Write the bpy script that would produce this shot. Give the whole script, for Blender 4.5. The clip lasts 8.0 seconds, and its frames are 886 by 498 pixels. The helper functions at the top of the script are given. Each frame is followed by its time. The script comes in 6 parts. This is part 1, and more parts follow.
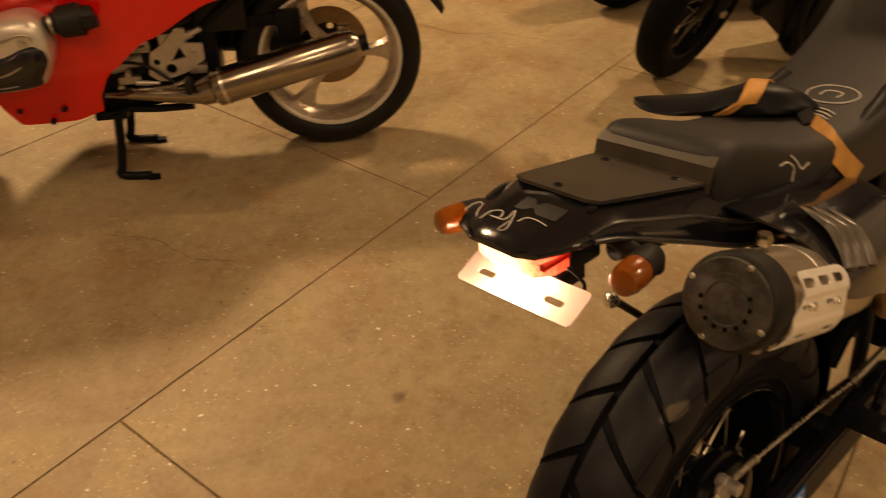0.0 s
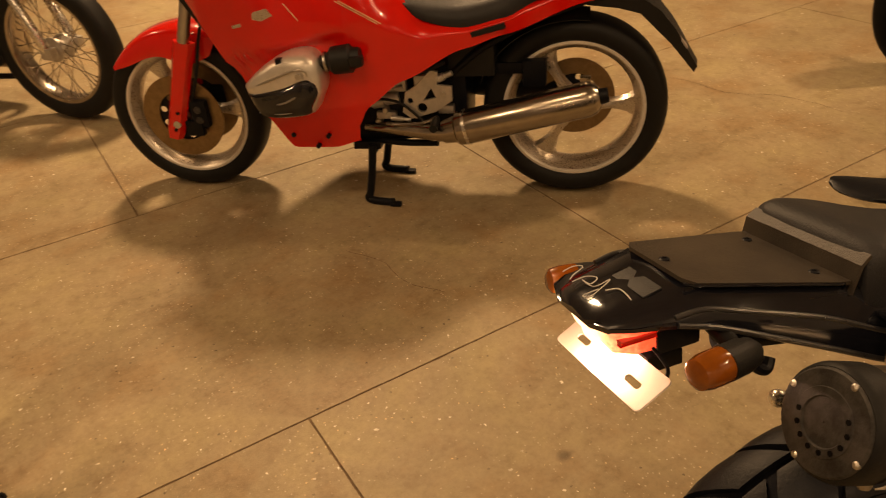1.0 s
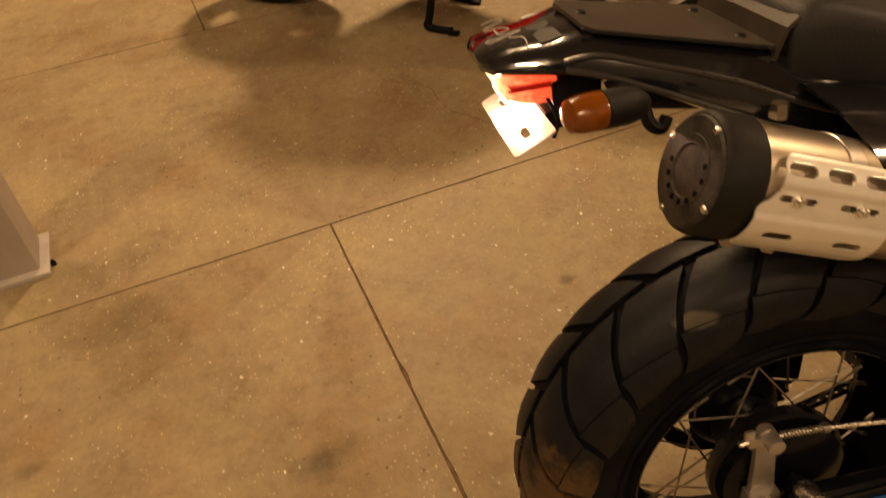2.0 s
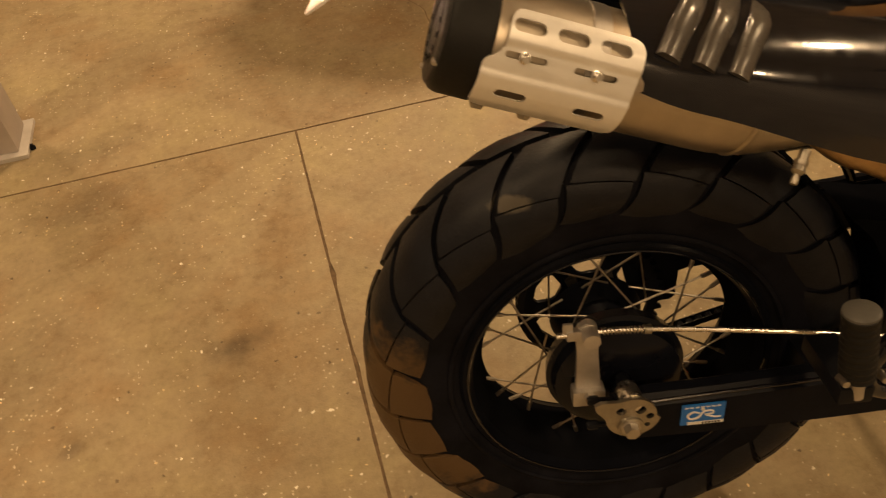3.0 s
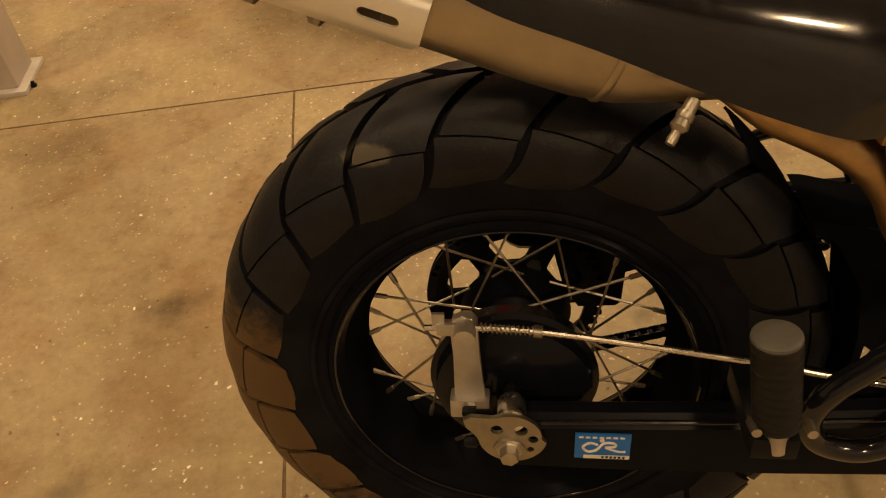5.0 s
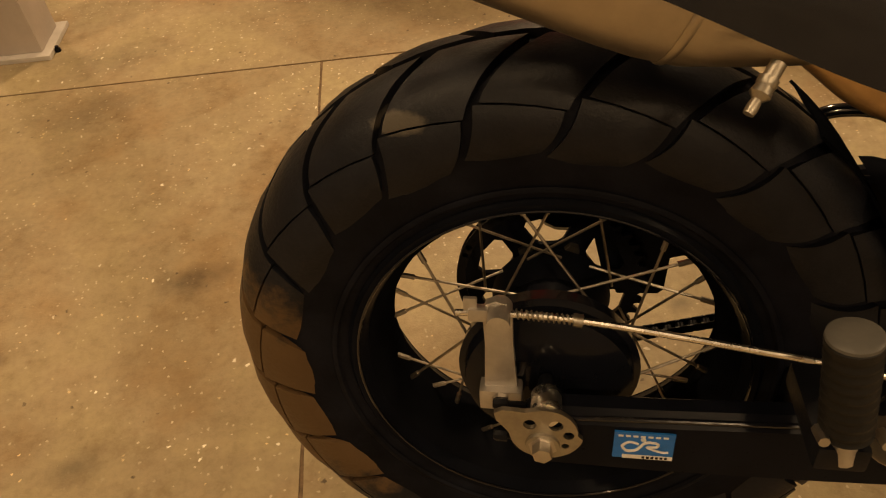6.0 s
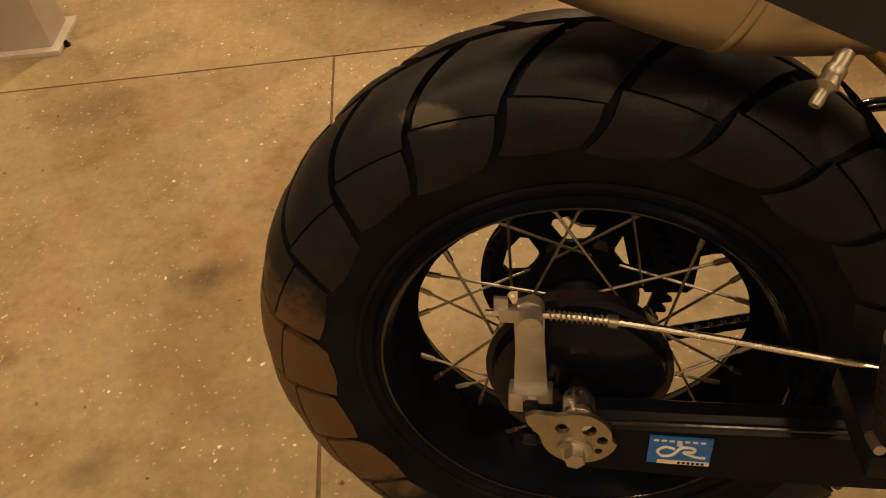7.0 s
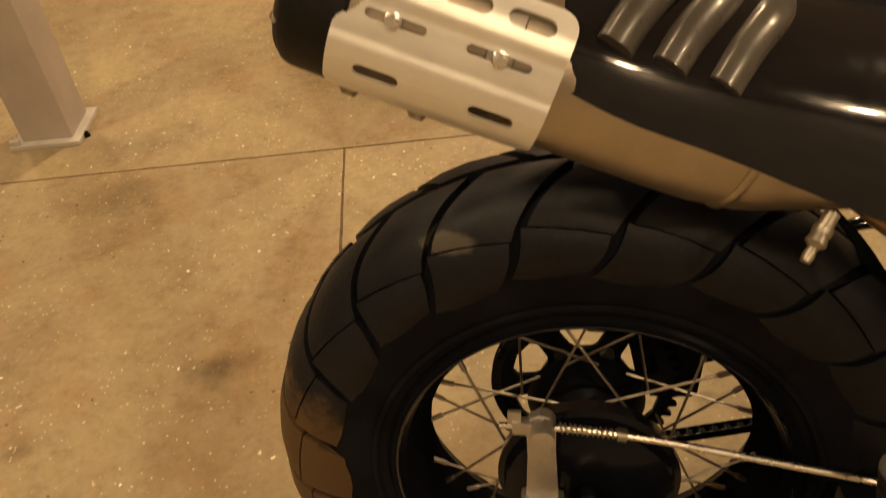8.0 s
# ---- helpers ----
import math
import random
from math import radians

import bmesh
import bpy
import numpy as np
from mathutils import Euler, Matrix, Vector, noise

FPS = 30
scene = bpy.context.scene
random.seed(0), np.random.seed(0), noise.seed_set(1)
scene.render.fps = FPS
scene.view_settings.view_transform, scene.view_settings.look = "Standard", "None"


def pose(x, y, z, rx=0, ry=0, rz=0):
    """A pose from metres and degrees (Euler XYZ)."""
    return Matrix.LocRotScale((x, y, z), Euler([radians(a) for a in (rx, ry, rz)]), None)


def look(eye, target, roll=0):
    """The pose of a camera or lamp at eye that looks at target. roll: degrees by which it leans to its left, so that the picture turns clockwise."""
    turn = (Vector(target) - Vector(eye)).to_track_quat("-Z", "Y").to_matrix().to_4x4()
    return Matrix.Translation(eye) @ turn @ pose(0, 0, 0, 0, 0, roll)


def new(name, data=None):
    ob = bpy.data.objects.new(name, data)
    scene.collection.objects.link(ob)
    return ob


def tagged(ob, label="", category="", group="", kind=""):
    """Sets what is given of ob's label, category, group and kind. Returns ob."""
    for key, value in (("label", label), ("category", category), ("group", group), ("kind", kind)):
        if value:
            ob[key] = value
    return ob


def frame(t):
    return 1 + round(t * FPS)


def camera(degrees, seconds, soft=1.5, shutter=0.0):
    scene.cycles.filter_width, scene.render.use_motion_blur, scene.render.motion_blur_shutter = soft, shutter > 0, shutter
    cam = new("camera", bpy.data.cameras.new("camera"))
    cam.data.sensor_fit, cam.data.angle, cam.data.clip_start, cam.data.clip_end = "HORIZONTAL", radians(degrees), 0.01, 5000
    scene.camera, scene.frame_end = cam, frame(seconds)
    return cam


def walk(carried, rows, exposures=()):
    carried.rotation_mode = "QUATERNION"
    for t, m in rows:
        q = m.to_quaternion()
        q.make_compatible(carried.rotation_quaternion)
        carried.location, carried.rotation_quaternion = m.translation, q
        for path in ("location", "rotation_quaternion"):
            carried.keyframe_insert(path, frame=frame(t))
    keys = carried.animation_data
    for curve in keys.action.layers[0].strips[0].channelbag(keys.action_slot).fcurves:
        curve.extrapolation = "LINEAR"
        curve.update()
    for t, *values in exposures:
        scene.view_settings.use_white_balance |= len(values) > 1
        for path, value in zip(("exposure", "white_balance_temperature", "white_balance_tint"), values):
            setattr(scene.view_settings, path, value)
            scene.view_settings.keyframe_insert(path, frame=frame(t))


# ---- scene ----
cam = camera(60.0, 8.0, 1.1, 0.3)
PATH = [
    (0, (-0.483, -1.223, 1.312), (0.809, -0.279, 0.112), 0.6),
    (0.5, (-0.436, -1.252, 1.334), (0.608, -0.023, 0.152), -3.0),
    (0.8, (-0.391, -1.318, 1.330), (0.501, 0.038, 0.240), -4.4),
    (1, (-0.349, -1.35, 1.315), (0.475, 0.118, 0.234), -4.9),
    (1.1, (-0.327, -1.373, 1.312), (0.458, 0.139, 0.224), -5.4),
    (1.5, (-0.26, -1.454, 1.276), (0.337, 0.059, 0.112), -7.6),
    (2, (-0.214, -1.507, 1.206), (0.259, -0.089, -0.123), -6.4),
    (2.2, (-0.186, -1.54, 1.193), (0.239, -0.148, -0.179), -6.1),
    (3.3, (0.058, -1.688, 1.115), (0.322, -0.295, -0.296), -5.4),
    (3.5, (0.083, -1.698, 1.099), (0.351, -0.295, -0.302), -4.1),
    (4, (0.151, -1.675, 1.053), (0.385, -0.257, -0.338), -3.4),
    (5.5, (0.235, -1.593, 0.969), (0.261, -0.18, -0.442), -6.3),
    (6, (0.22, -1.576, 0.951), (0.233, -0.179, -0.481), -6.0),
    (6.5, (0.202, -1.561, 0.937), (0.221, -0.165, -0.495), -5.7),
    (7, (0.199, -1.558, 0.938), (0.2, -0.167, -0.499), -6.3),
    (7.5, (0.194, -1.565, 0.949), (0.186, -0.158, -0.473), -6.4),
    (8, (0.189, -1.556, 0.994), (0.21, -0.041, -0.312), -5.5),
]
walk(cam, [(row[0], look(*row[1:])) for row in PATH], [(0.0, -0.22, 6850, 13), (1.0, -0.17, 6850, 13), (2.2, -0.22, 6750, 12), (3.4, -0.01, 6350, 6), (7.3, 0.05, 6380, 6), (8.0, 0.13, 6050, 4)])

# ---- light ----
world = bpy.data.worlds.new("hall_air")
world.use_nodes = True
world.node_tree.nodes["Background"].inputs[0].default_value = (1.0, 0.72, 0.42, 1)
world.node_tree.nodes["Background"].inputs[1].default_value = 0.02
scene.world = world
scene.view_settings.exposure = 0.0


def ceiling_lamp(x, y, z, size, watts, tint=(1.0, 0.655, 0.35)):
    data = bpy.data.lights.new("ceiling_lamp_light", "AREA")
    data.shape, data.size, data.energy, data.color = "DISK", size, watts, tint
    ob = new("ceiling_lamp_light", data)
    ob.matrix_world = pose(x, y, z)
    return ob


LAMPS = [(1.5, 3.6, 3.9, 0.6, 285), (-2.6, 3.4, 3.9, 0.35, 60), (-2.2, -1.0, 3.9, 0.25, 46), (-0.4, -0.9, 3.9, 0.16, 20),
         (0.6, -4.5, 3.9, 0.35, 60), (-2.6, -3.9, 3.9, 0.25, 38), (3.6, -3.8, 3.9, 0.25, 50), (4.6, -0.8, 3.9, 0.35, 120)]
for row in LAMPS:
    ceiling_lamp(*row)

# ---- materials ----


def nodes_of(name):
    m = bpy.data.materials.new(name)
    m.use_nodes = True
    return m, m.node_tree, m.node_tree.nodes["Principled BSDF"]


def wire(tree, a, out, b, inp):
    tree.links.new(a.outputs[out], b.inputs[inp])


def ramp(tree, fac, out, stops):
    n = tree.nodes.new("ShaderNodeValToRGB")
    n.color_ramp.elements[0].position, n.color_ramp.elements[0].color = stops[0][0], (*stops[0][1], 1)
    n.color_ramp.elements[1].position, n.color_ramp.elements[1].color = stops[-1][0], (*stops[-1][1], 1)
    for p, c in stops[1:-1]:
        e = n.color_ramp.elements.new(p)
        e.color = (*c, 1)
    wire(tree, fac, out, n, 0)
    return n


def noise_of(tree, scale, detail=4.0, rough=0.6, coord=None):
    n = tree.nodes.new("ShaderNodeTexNoise")
    n.inputs["Scale"].default_value, n.inputs["Detail"].default_value, n.inputs["Roughness"].default_value = scale, detail, rough
    if coord:
        wire(tree, coord, "Object", n, "Vector")
    return n


def surface(name, base, rough=0.5, metal=0.0, vary=0.25, scale=30.0, fine=300.0, bump=0.1, coat=0.0, dirt=None, dirt_from=0.6, spec=0.5):
    """A surface with colour and gloss that change at two scales, a fine relief and, if asked, dirt in patches."""
    m, tree, bsdf = nodes_of(name)
    coord = tree.nodes.new("ShaderNodeTexCoord")
    big, small = noise_of(tree, scale, 5, 0.65, coord), noise_of(tree, fine, 3, 0.6, coord)
    lo, hi = [c * (1 - vary) for c in base], [min(1, c * (1 + vary)) for c in base]
    col = ramp(tree, big, "Fac", [(0.3, lo), (0.7, hi)])
    last = col
    if dirt:
        patch = noise_of(tree, scale * 0.45, 6, 0.7, coord)
        mask = ramp(tree, patch, "Fac", [(dirt_from, (0, 0, 0)), (min(1, dirt_from + 0.18), (1, 1, 1))])
        mix = tree.nodes.new("ShaderNodeMix")
        mix.data_type = "RGBA"
        mix.inputs["B"].default_value = (*dirt, 1)
        wire(tree, mask, 0, mix, "Factor")
        tree.links.new(col.outputs[0], mix.inputs[6])
        mix.inputs[7].default_value = (*dirt, 1)
        tree.links.new(mix.outputs[2], bsdf.inputs["Base Color"])
    else:
        wire(tree, last, 0, bsdf, "Base Color")
    r = tree.nodes.new("ShaderNodeMapRange")
    r.inputs["To Min"].default_value, r.inputs["To Max"].default_value = max(0.02, rough - 0.1), min(1, rough + 0.12)
    wire(tree, small, "Fac", r, "Value")
    wire(tree, r, 0, bsdf, "Roughness")
    bsdf.inputs["Metallic"].default_value = metal
    bsdf.inputs["Coat Weight"].default_value = coat
    bsdf.inputs["Specular IOR Level"].default_value = spec
    bsdf.inputs["Coat Roughness"].default_value = 0.06
    if bump:
        b = tree.nodes.new("ShaderNodeBump")
        b.inputs["Strength"].default_value, b.inputs["Distance"].default_value = bump, 0.002
        wire(tree, small, "Fac", b, "Height")
        wire(tree, b, 0, bsdf, "Normal")
    return m


STAINS = [(-0.205, -0.655, 0.080, 0.040, 10, 0.55), (0.42, -0.445, 0.024, 0.018, 0, 0.6), (-0.508, -0.787, 0.025, 0.018, 30, 0.4), (-0.717, -0.429, 0.03, 0.02, 0, 0.4), (-0.50, -0.10, 0.16, 0.08, 20, 0.32), (0.589, -0.826, 0.03, 0.02, 0, 0.5), (0.35, 0.42, 0.42, 0.22, 30, 0.16), (-0.62, -0.60, 0.2, 0.12, 60, 0.14), (-0.52, 0.10, 0.17, 0.09, 10, 0.22), (-0.66, 0.13, 0.16, 0.05, 0, 0.25), (-0.33, -1.0, 0.05, 0.03, 15, 0.4)]


def joined(tree, kind, a, b):
    n = tree.nodes.new("ShaderNodeMath")
    n.operation = kind
    tree.links.new(a, n.inputs[0])
    if isinstance(b, float):
        n.inputs[1].default_value = b
    else:
        tree.links.new(b, n.inputs[1])
    return n.outputs[0]


def blended(tree, kind, fac, a, b):
    n = tree.nodes.new("ShaderNodeMix")
    n.data_type, n.blend_type = "RGBA", kind
    if isinstance(fac, float):
        n.inputs[0].default_value = fac
    else:
        tree.links.new(fac, n.inputs[0])
    tree.links.new(a, n.inputs[6])
    if isinstance(b, tuple):
        n.inputs[7].default_value = (*b, 1)
    else:
        tree.links.new(b, n.inputs[7])
    return n.outputs[2]


def flecks(tree, coord, scale, share, inner, outer, area):
    """Scattered chips: some cells of a warped pattern, small round their middles, where the area mask allows."""
    vor = tree.nodes.new("ShaderNodeTexVoronoi")
    vor.inputs["Scale"].default_value = scale
    warp = noise_of(tree, scale * 2.2, 2, 0.5, coord)
    mixv = tree.nodes.new("ShaderNodeVectorMath")
    mixv.operation = "MULTIPLY_ADD"
    mixv.inputs[1].default_value = (0.6 / scale, 0.6 / scale, 0)
    wire(tree, warp, "Color", mixv, 0)
    wire(tree, coord, "Object", mixv, 2)
    wire(tree, mixv, 0, vor, "Vector")
    sep = tree.nodes.new("ShaderNodeSeparateColor")
    wire(tree, vor, "Color", sep, 0)
    pick = joined(tree, "GREATER_THAN", sep.outputs[0], 1 - share)
    near = ramp(tree, vor, "Distance", [(inner, (1, 1, 1)), (outer, (0, 0, 0))])
    return joined(tree, "MULTIPLY", joined(tree, "MULTIPLY", pick, near.outputs[0]), area)


def concrete():
    m, tree, bsdf = nodes_of("worn_concrete")
    coord = tree.nodes.new("ShaderNodeTexCoord")
    wide, mid, small, fine, grit = (noise_of(tree, s, d, r, coord) for s, d, r in ((1.3, 5, 0.65), (6, 6, 0.7), (24, 5, 0.65), (75, 4, 0.65), (260, 3, 0.6)))
    col = ramp(tree, wide, "Fac", [(0.3, (0.30, 0.236, 0.142)), (0.5, (0.355, 0.284, 0.176)), (0.72, (0.405, 0.328, 0.212))]).outputs[0]
    col = blended(tree, "MULTIPLY", 1.0, col, ramp(tree, mid, "Fac", [(0.3, (0.78, 0.74, 0.68)), (0.46, (0.97, 0.965, 0.95)), (0.7, (1.08, 1.07, 1.04))]).outputs[0])
    col = blended(tree, "MULTIPLY", 1.0, col, ramp(tree, small, "Fac", [(0.3, (0.90, 0.88, 0.85)), (0.5, (1.0, 1.0, 1.0)), (0.72, (1.06, 1.06, 1.05))]).outputs[0])
    col = blended(tree, "MULTIPLY", 1.0, col, ramp(tree, fine, "Fac", [(0.25, (0.86, 0.85, 0.83)), (0.5, (1.0, 1.0, 1.0)), (0.75, (1.09, 1.09, 1.09))]).outputs[0])
    tone = noise_of(tree, 3.4, 5, 0.62, coord)
    col = blended(tree, "MULTIPLY", 1.0, col, ramp(tree, tone, "Fac", [(0.34, (0.90, 0.80, 0.70)), (0.5, (1.0, 1.0, 1.0)), (0.66, (1.06, 1.09, 1.02))]).outputs[0])
    # oil and tyre marks
    warp = noise_of(tree, 16, 4, 0.6, coord)
    for x, y, rx, ry, a, much in STAINS:
        mp = tree.nodes.new("ShaderNodeMapping")
        mp.vector_type = "TEXTURE"
        mp.inputs["Location"].default_value = (x, y, 0)
        mp.inputs["Rotation"].default_value = (0, 0, radians(a))
        mp.inputs["Scale"].default_value = (rx, ry, 1)
        wire(tree, coord, "Object", mp, "Vector")
        far = tree.nodes.new("ShaderNodeVectorMath")
        far.operation = "LENGTH"
        wire(tree, mp, 0, far, 0)
        d = joined(tree, "ADD", far.outputs["Value"], joined(tree, "MULTIPLY", warp.outputs["Fac"], 1.6))
        half = joined(tree, "MULTIPLY", d, 0.4)
        spot = ramp(tree, half.node, 0, [(0.4, (much, much, much)), (0.75, (0, 0, 0))])
        col = blended(tree, "MIX", spot.outputs[0], col, (0.06, 0.044, 0.03))
    # pale chipped aggregate, glints painted as warm bright flecks, and dark pits
    area = ramp(tree, noise_of(tree, 4.2, 5, 0.7, coord), "Fac", [(0.42, (0.08, 0.08, 0.08)), (0.55, (1, 1, 1))]).outputs[0]
    chips = flecks(tree, coord, 38, 0.32, 0.09, 0.14, area)
    dots = flecks(tree, coord, 110, 0.24, 0.17, 0.26, area)
    glints = flecks(tree, coord, 64, 0.20, 0.10, 0.16, area)
    pits = flecks(tree, coord, 52, 0.10, 0.10, 0.2, ramp(tree, wide, "Fac", [(0.35, (1, 1, 1)), (0.65, (0.3, 0.3, 0.3))]).outputs[0])
    col = blended(tree, "MIX", pits, col, (0.07, 0.05, 0.032))
    col = blended(tree, "MIX", dots, col, (0.62, 0.53, 0.38))
    col = blended(tree, "MIX", glints, col, (0.85, 0.66, 0.36))
    col = blended(tree, "MIX", chips, col, (0.9, 0.84, 0.70))
    tree.links.new(col, bsdf.inputs["Base Color"])
    r = tree.nodes.new("ShaderNodeMapRange")
    r.inputs["To Min"].default_value, r.inputs["To Max"].default_value = 0.40, 0.66
    wire(tree, mid, "Fac", r, "Value")
    wire(tree, r, 0, bsdf, "Roughness")
    bsdf.inputs["Specular IOR Level"].default_value = 0.35
    b = tree.nodes.new("ShaderNodeBump")
    b.inputs["Strength"].default_value, b.inputs["Distance"].default_value = 0.3, 0.002
    tree.links.new(joined(tree, "ADD", grit.outputs["Fac"], fine.outputs["Fac"]), b.inputs["Height"])
    wire(tree, b, 0, bsdf, "Normal")
    return m


def tread_rubber():
    """Worn tread rubber, greyed on its running face and brown with dried mud low at the back."""
    m, tree, bsdf = nodes_of("tread_rubber")
    geo = tree.nodes.new("ShaderNodeNewGeometry")
    coord = tree.nodes.new("ShaderNodeTexCoord")
    big, small = noise_of(tree, 22, 5, 0.65, coord), noise_of(tree, 240, 3, 0.6, coord)
    col = ramp(tree, big, "Fac", [(0.28, (0.0046, 0.0053, 0.0085)), (0.55, (0.0076, 0.0088, 0.0140)), (0.8, (0.018, 0.019, 0.024))])
    far = tree.nodes.new("ShaderNodeVectorMath")
    far.operation = "DISTANCE"
    mud = TRAIL @ Vector((-0.270, -0.100, -0.065))
    far.inputs[1].default_value = mud
    wire(tree, geo, "Position", far, 0)
    patch = noise_of(tree, 17, 5, 0.65)
    wire(tree, geo, "Position", patch, "Vector")
    add = tree.nodes.new("ShaderNodeMath")
    add.operation = "MULTIPLY_ADD"
    add.inputs[1].default_value = -0.22
    wire(tree, patch, "Fac", add, 0)
    wire(tree, far, "Value", add, 2)
    mask = ramp(tree, add, 0, [(0.0, (1, 1, 1)), (0.035, (0, 0, 0))])
    mix = tree.nodes.new("ShaderNodeMix")
    mix.data_type = "RGBA"
    wire(tree, mask, 0, mix, 0)
    tree.links.new(col.outputs[0], mix.inputs[6])
    mix.inputs[7].default_value = (0.100, 0.060, 0.027, 1)
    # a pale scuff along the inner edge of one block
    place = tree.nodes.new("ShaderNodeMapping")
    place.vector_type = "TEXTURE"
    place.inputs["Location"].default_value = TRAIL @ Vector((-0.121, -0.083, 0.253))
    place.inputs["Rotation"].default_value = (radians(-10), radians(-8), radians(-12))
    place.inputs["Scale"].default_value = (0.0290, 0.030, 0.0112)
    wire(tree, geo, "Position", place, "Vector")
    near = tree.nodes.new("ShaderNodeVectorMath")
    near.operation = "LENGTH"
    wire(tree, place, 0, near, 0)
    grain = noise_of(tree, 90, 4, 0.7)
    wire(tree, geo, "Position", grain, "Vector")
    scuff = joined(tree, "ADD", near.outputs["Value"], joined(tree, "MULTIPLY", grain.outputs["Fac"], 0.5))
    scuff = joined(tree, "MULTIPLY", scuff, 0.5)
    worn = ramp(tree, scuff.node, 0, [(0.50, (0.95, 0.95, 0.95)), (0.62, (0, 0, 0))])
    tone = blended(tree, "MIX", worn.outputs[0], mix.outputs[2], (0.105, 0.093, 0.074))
    tree.links.new(tone, bsdf.inputs["Base Color"])
    r = tree.nodes.new("ShaderNodeMapRange")
    r.inputs["To Min"].default_value, r.inputs["To Max"].default_value = 0.36, 0.62
    wire(tree, small, "Fac", r, "Value")
    wire(tree, r, 0, bsdf, "Roughness")
    bsdf.inputs["Specular IOR Level"].default_value = 0.3
    b = tree.nodes.new("ShaderNodeBump")
    b.inputs["Strength"].default_value, b.inputs["Distance"].default_value = 0.25, 0.002
    wire(tree, small, "Fac", b, "Height")
    wire(tree, b, 0, bsdf, "Normal")
    return m


TRAIL = pose(0.331, -1.0585, 0.3234, -10.16, 0, -11.8)  # the trail motorcycle's rear axle
TREAD = tread_rubber()
CONCRETE = concrete()
HEAD_SILVER = surface("silver_casting_paint", (0.74, 0.70, 0.64), 0.36, 0.6, vary=0.1, scale=18, fine=300, bump=0.06)
RIM_BLACK = surface("black_rim_enamel", (0.0058, 0.0067, 0.0105), 0.3, vary=0.2, scale=20, fine=200, bump=0.03, spec=0.04)
RIM_WELL = surface("dull_black_rim_well", (0.0060, 0.0066, 0.0090), 0.85, vary=0.3, scale=20, fine=200, bump=0.1, spec=0.0)
ARM_BLACK = surface("black_arm_enamel", (0.0058, 0.0066, 0.0105), 0.3, vary=0.3, scale=16, fine=220, bump=0.02, coat=0.0, spec=0.06)
DRUM_BLACK = surface("black_drum_enamel", (0.0058, 0.0066, 0.0105), 0.2, vary=0.3, scale=14, fine=160, bump=0.02, coat=0.15, spec=0.15)
GOLD_LINE = surface("pale_gold_line", (0.75, 0.55, 0.30), 0.3, vary=0.1, scale=60, fine=300, bump=0.02)
JOINT = surface("joint_dirt", (0.155, 0.102, 0.056), 0.9, vary=0.45, scale=40)
PLASTER = surface("hall_plaster", (0.36, 0.34, 0.32), 0.85, scale=2, fine=80)
RUBBER = surface("tyre_rubber", (0.0040, 0.0045, 0.0054), 0.6, vary=0.35, scale=25, fine=240, bump=0.25, spec=0.06)
SIDEWALL = surface("dusty_sidewall_rubber", (0.0066, 0.0072, 0.0115), 0.6, vary=0.6, scale=18, fine=240, bump=0.2, spec=0.08)
RUBBER_CLEAN = surface("clean_rubber", (0.007, 0.007, 0.007), 0.55, vary=0.2, scale=40, fine=300, bump=0.15, spec=0.3)
GLOSS_BLACK = surface("gloss_black_paint", (0.0062, 0.0068, 0.0105), 0.12, vary=0.2, scale=12, fine=90, bump=0.004, coat=0.6, spec=0.4)
SATIN_BLACK = surface("satin_black_paint", (0.0060, 0.0068, 0.0098), 0.4, vary=0.3, scale=18, fine=260, bump=0.08, spec=0.16)
BLACK_PLASTIC = surface("black_plastic", (0.009, 0.009, 0.009), 0.5, vary=0.2, scale=20, fine=500, bump=0.25, spec=0.35)
# brownish base paints in the warm ceiling sheen on pad and seat base
PAD_PLASTIC = surface("sheen_brown_plastic", (0.042, 0.034, 0.025), 0.42, vary=0.35, scale=16, fine=420, bump=0.3)
# grey base stands in for the light that gloss black louvres reflect
LOUVRE_PLASTIC = surface("sheen_grey_plastic", (0.075, 0.068, 0.06), 0.3, vary=0.35, scale=30, fine=260, bump=0.05, coat=0.2, spec=0.9)
DUSTY_CAP = surface("dusty_cap_metal", (0.05, 0.047, 0.044), 0.6, 0.2, vary=0.5, scale=60, fine=320, bump=0.3, dirt=(0.014, 0.013, 0.012), dirt_from=0.48)
VINYL = surface("black_vinyl", (0.015, 0.0155, 0.018), 0.5, vary=0.2, scale=12, fine=420, bump=0.35, spec=0.4)
STEEL = surface("brushed_steel", (0.55, 0.52, 0.48), 0.33, 1.0, vary=0.12, scale=25, fine=300, bump=0.04)
CHROME = surface("chrome", (0.42, 0.37, 0.31), 0.2, 1.0, vary=0.1, scale=20, fine=120, bump=0.01)
BRIGHT_STEEL = surface("bright_plated_steel", (0.86, 0.83, 0.78), 0.26, 1.0, vary=0.06, scale=30, fine=60, bump=0.0)
LIP_PAINT = surface("bright_wheel_lip", (0.80, 0.76, 0.70), 0.35, 0.3, vary=0.06, scale=30, fine=200, bump=0.02)
ALLOY = surface("cast_alloy", (0.58, 0.55, 0.51), 0.45, 0.85, vary=0.15, scale=30, fine=420, bump=0.2)
ZINC = surface("zinc_plate", (0.42, 0.39, 0.33), 0.42, 1.0, vary=0.2, scale=45, fine=300, bump=0.1)
SPOKE_STEEL = surface("dull_spoke_steel", (0.42, 0.38, 0.32), 0.4, 1.0, vary=0.3, scale=60, fine=300, bump=0.05)
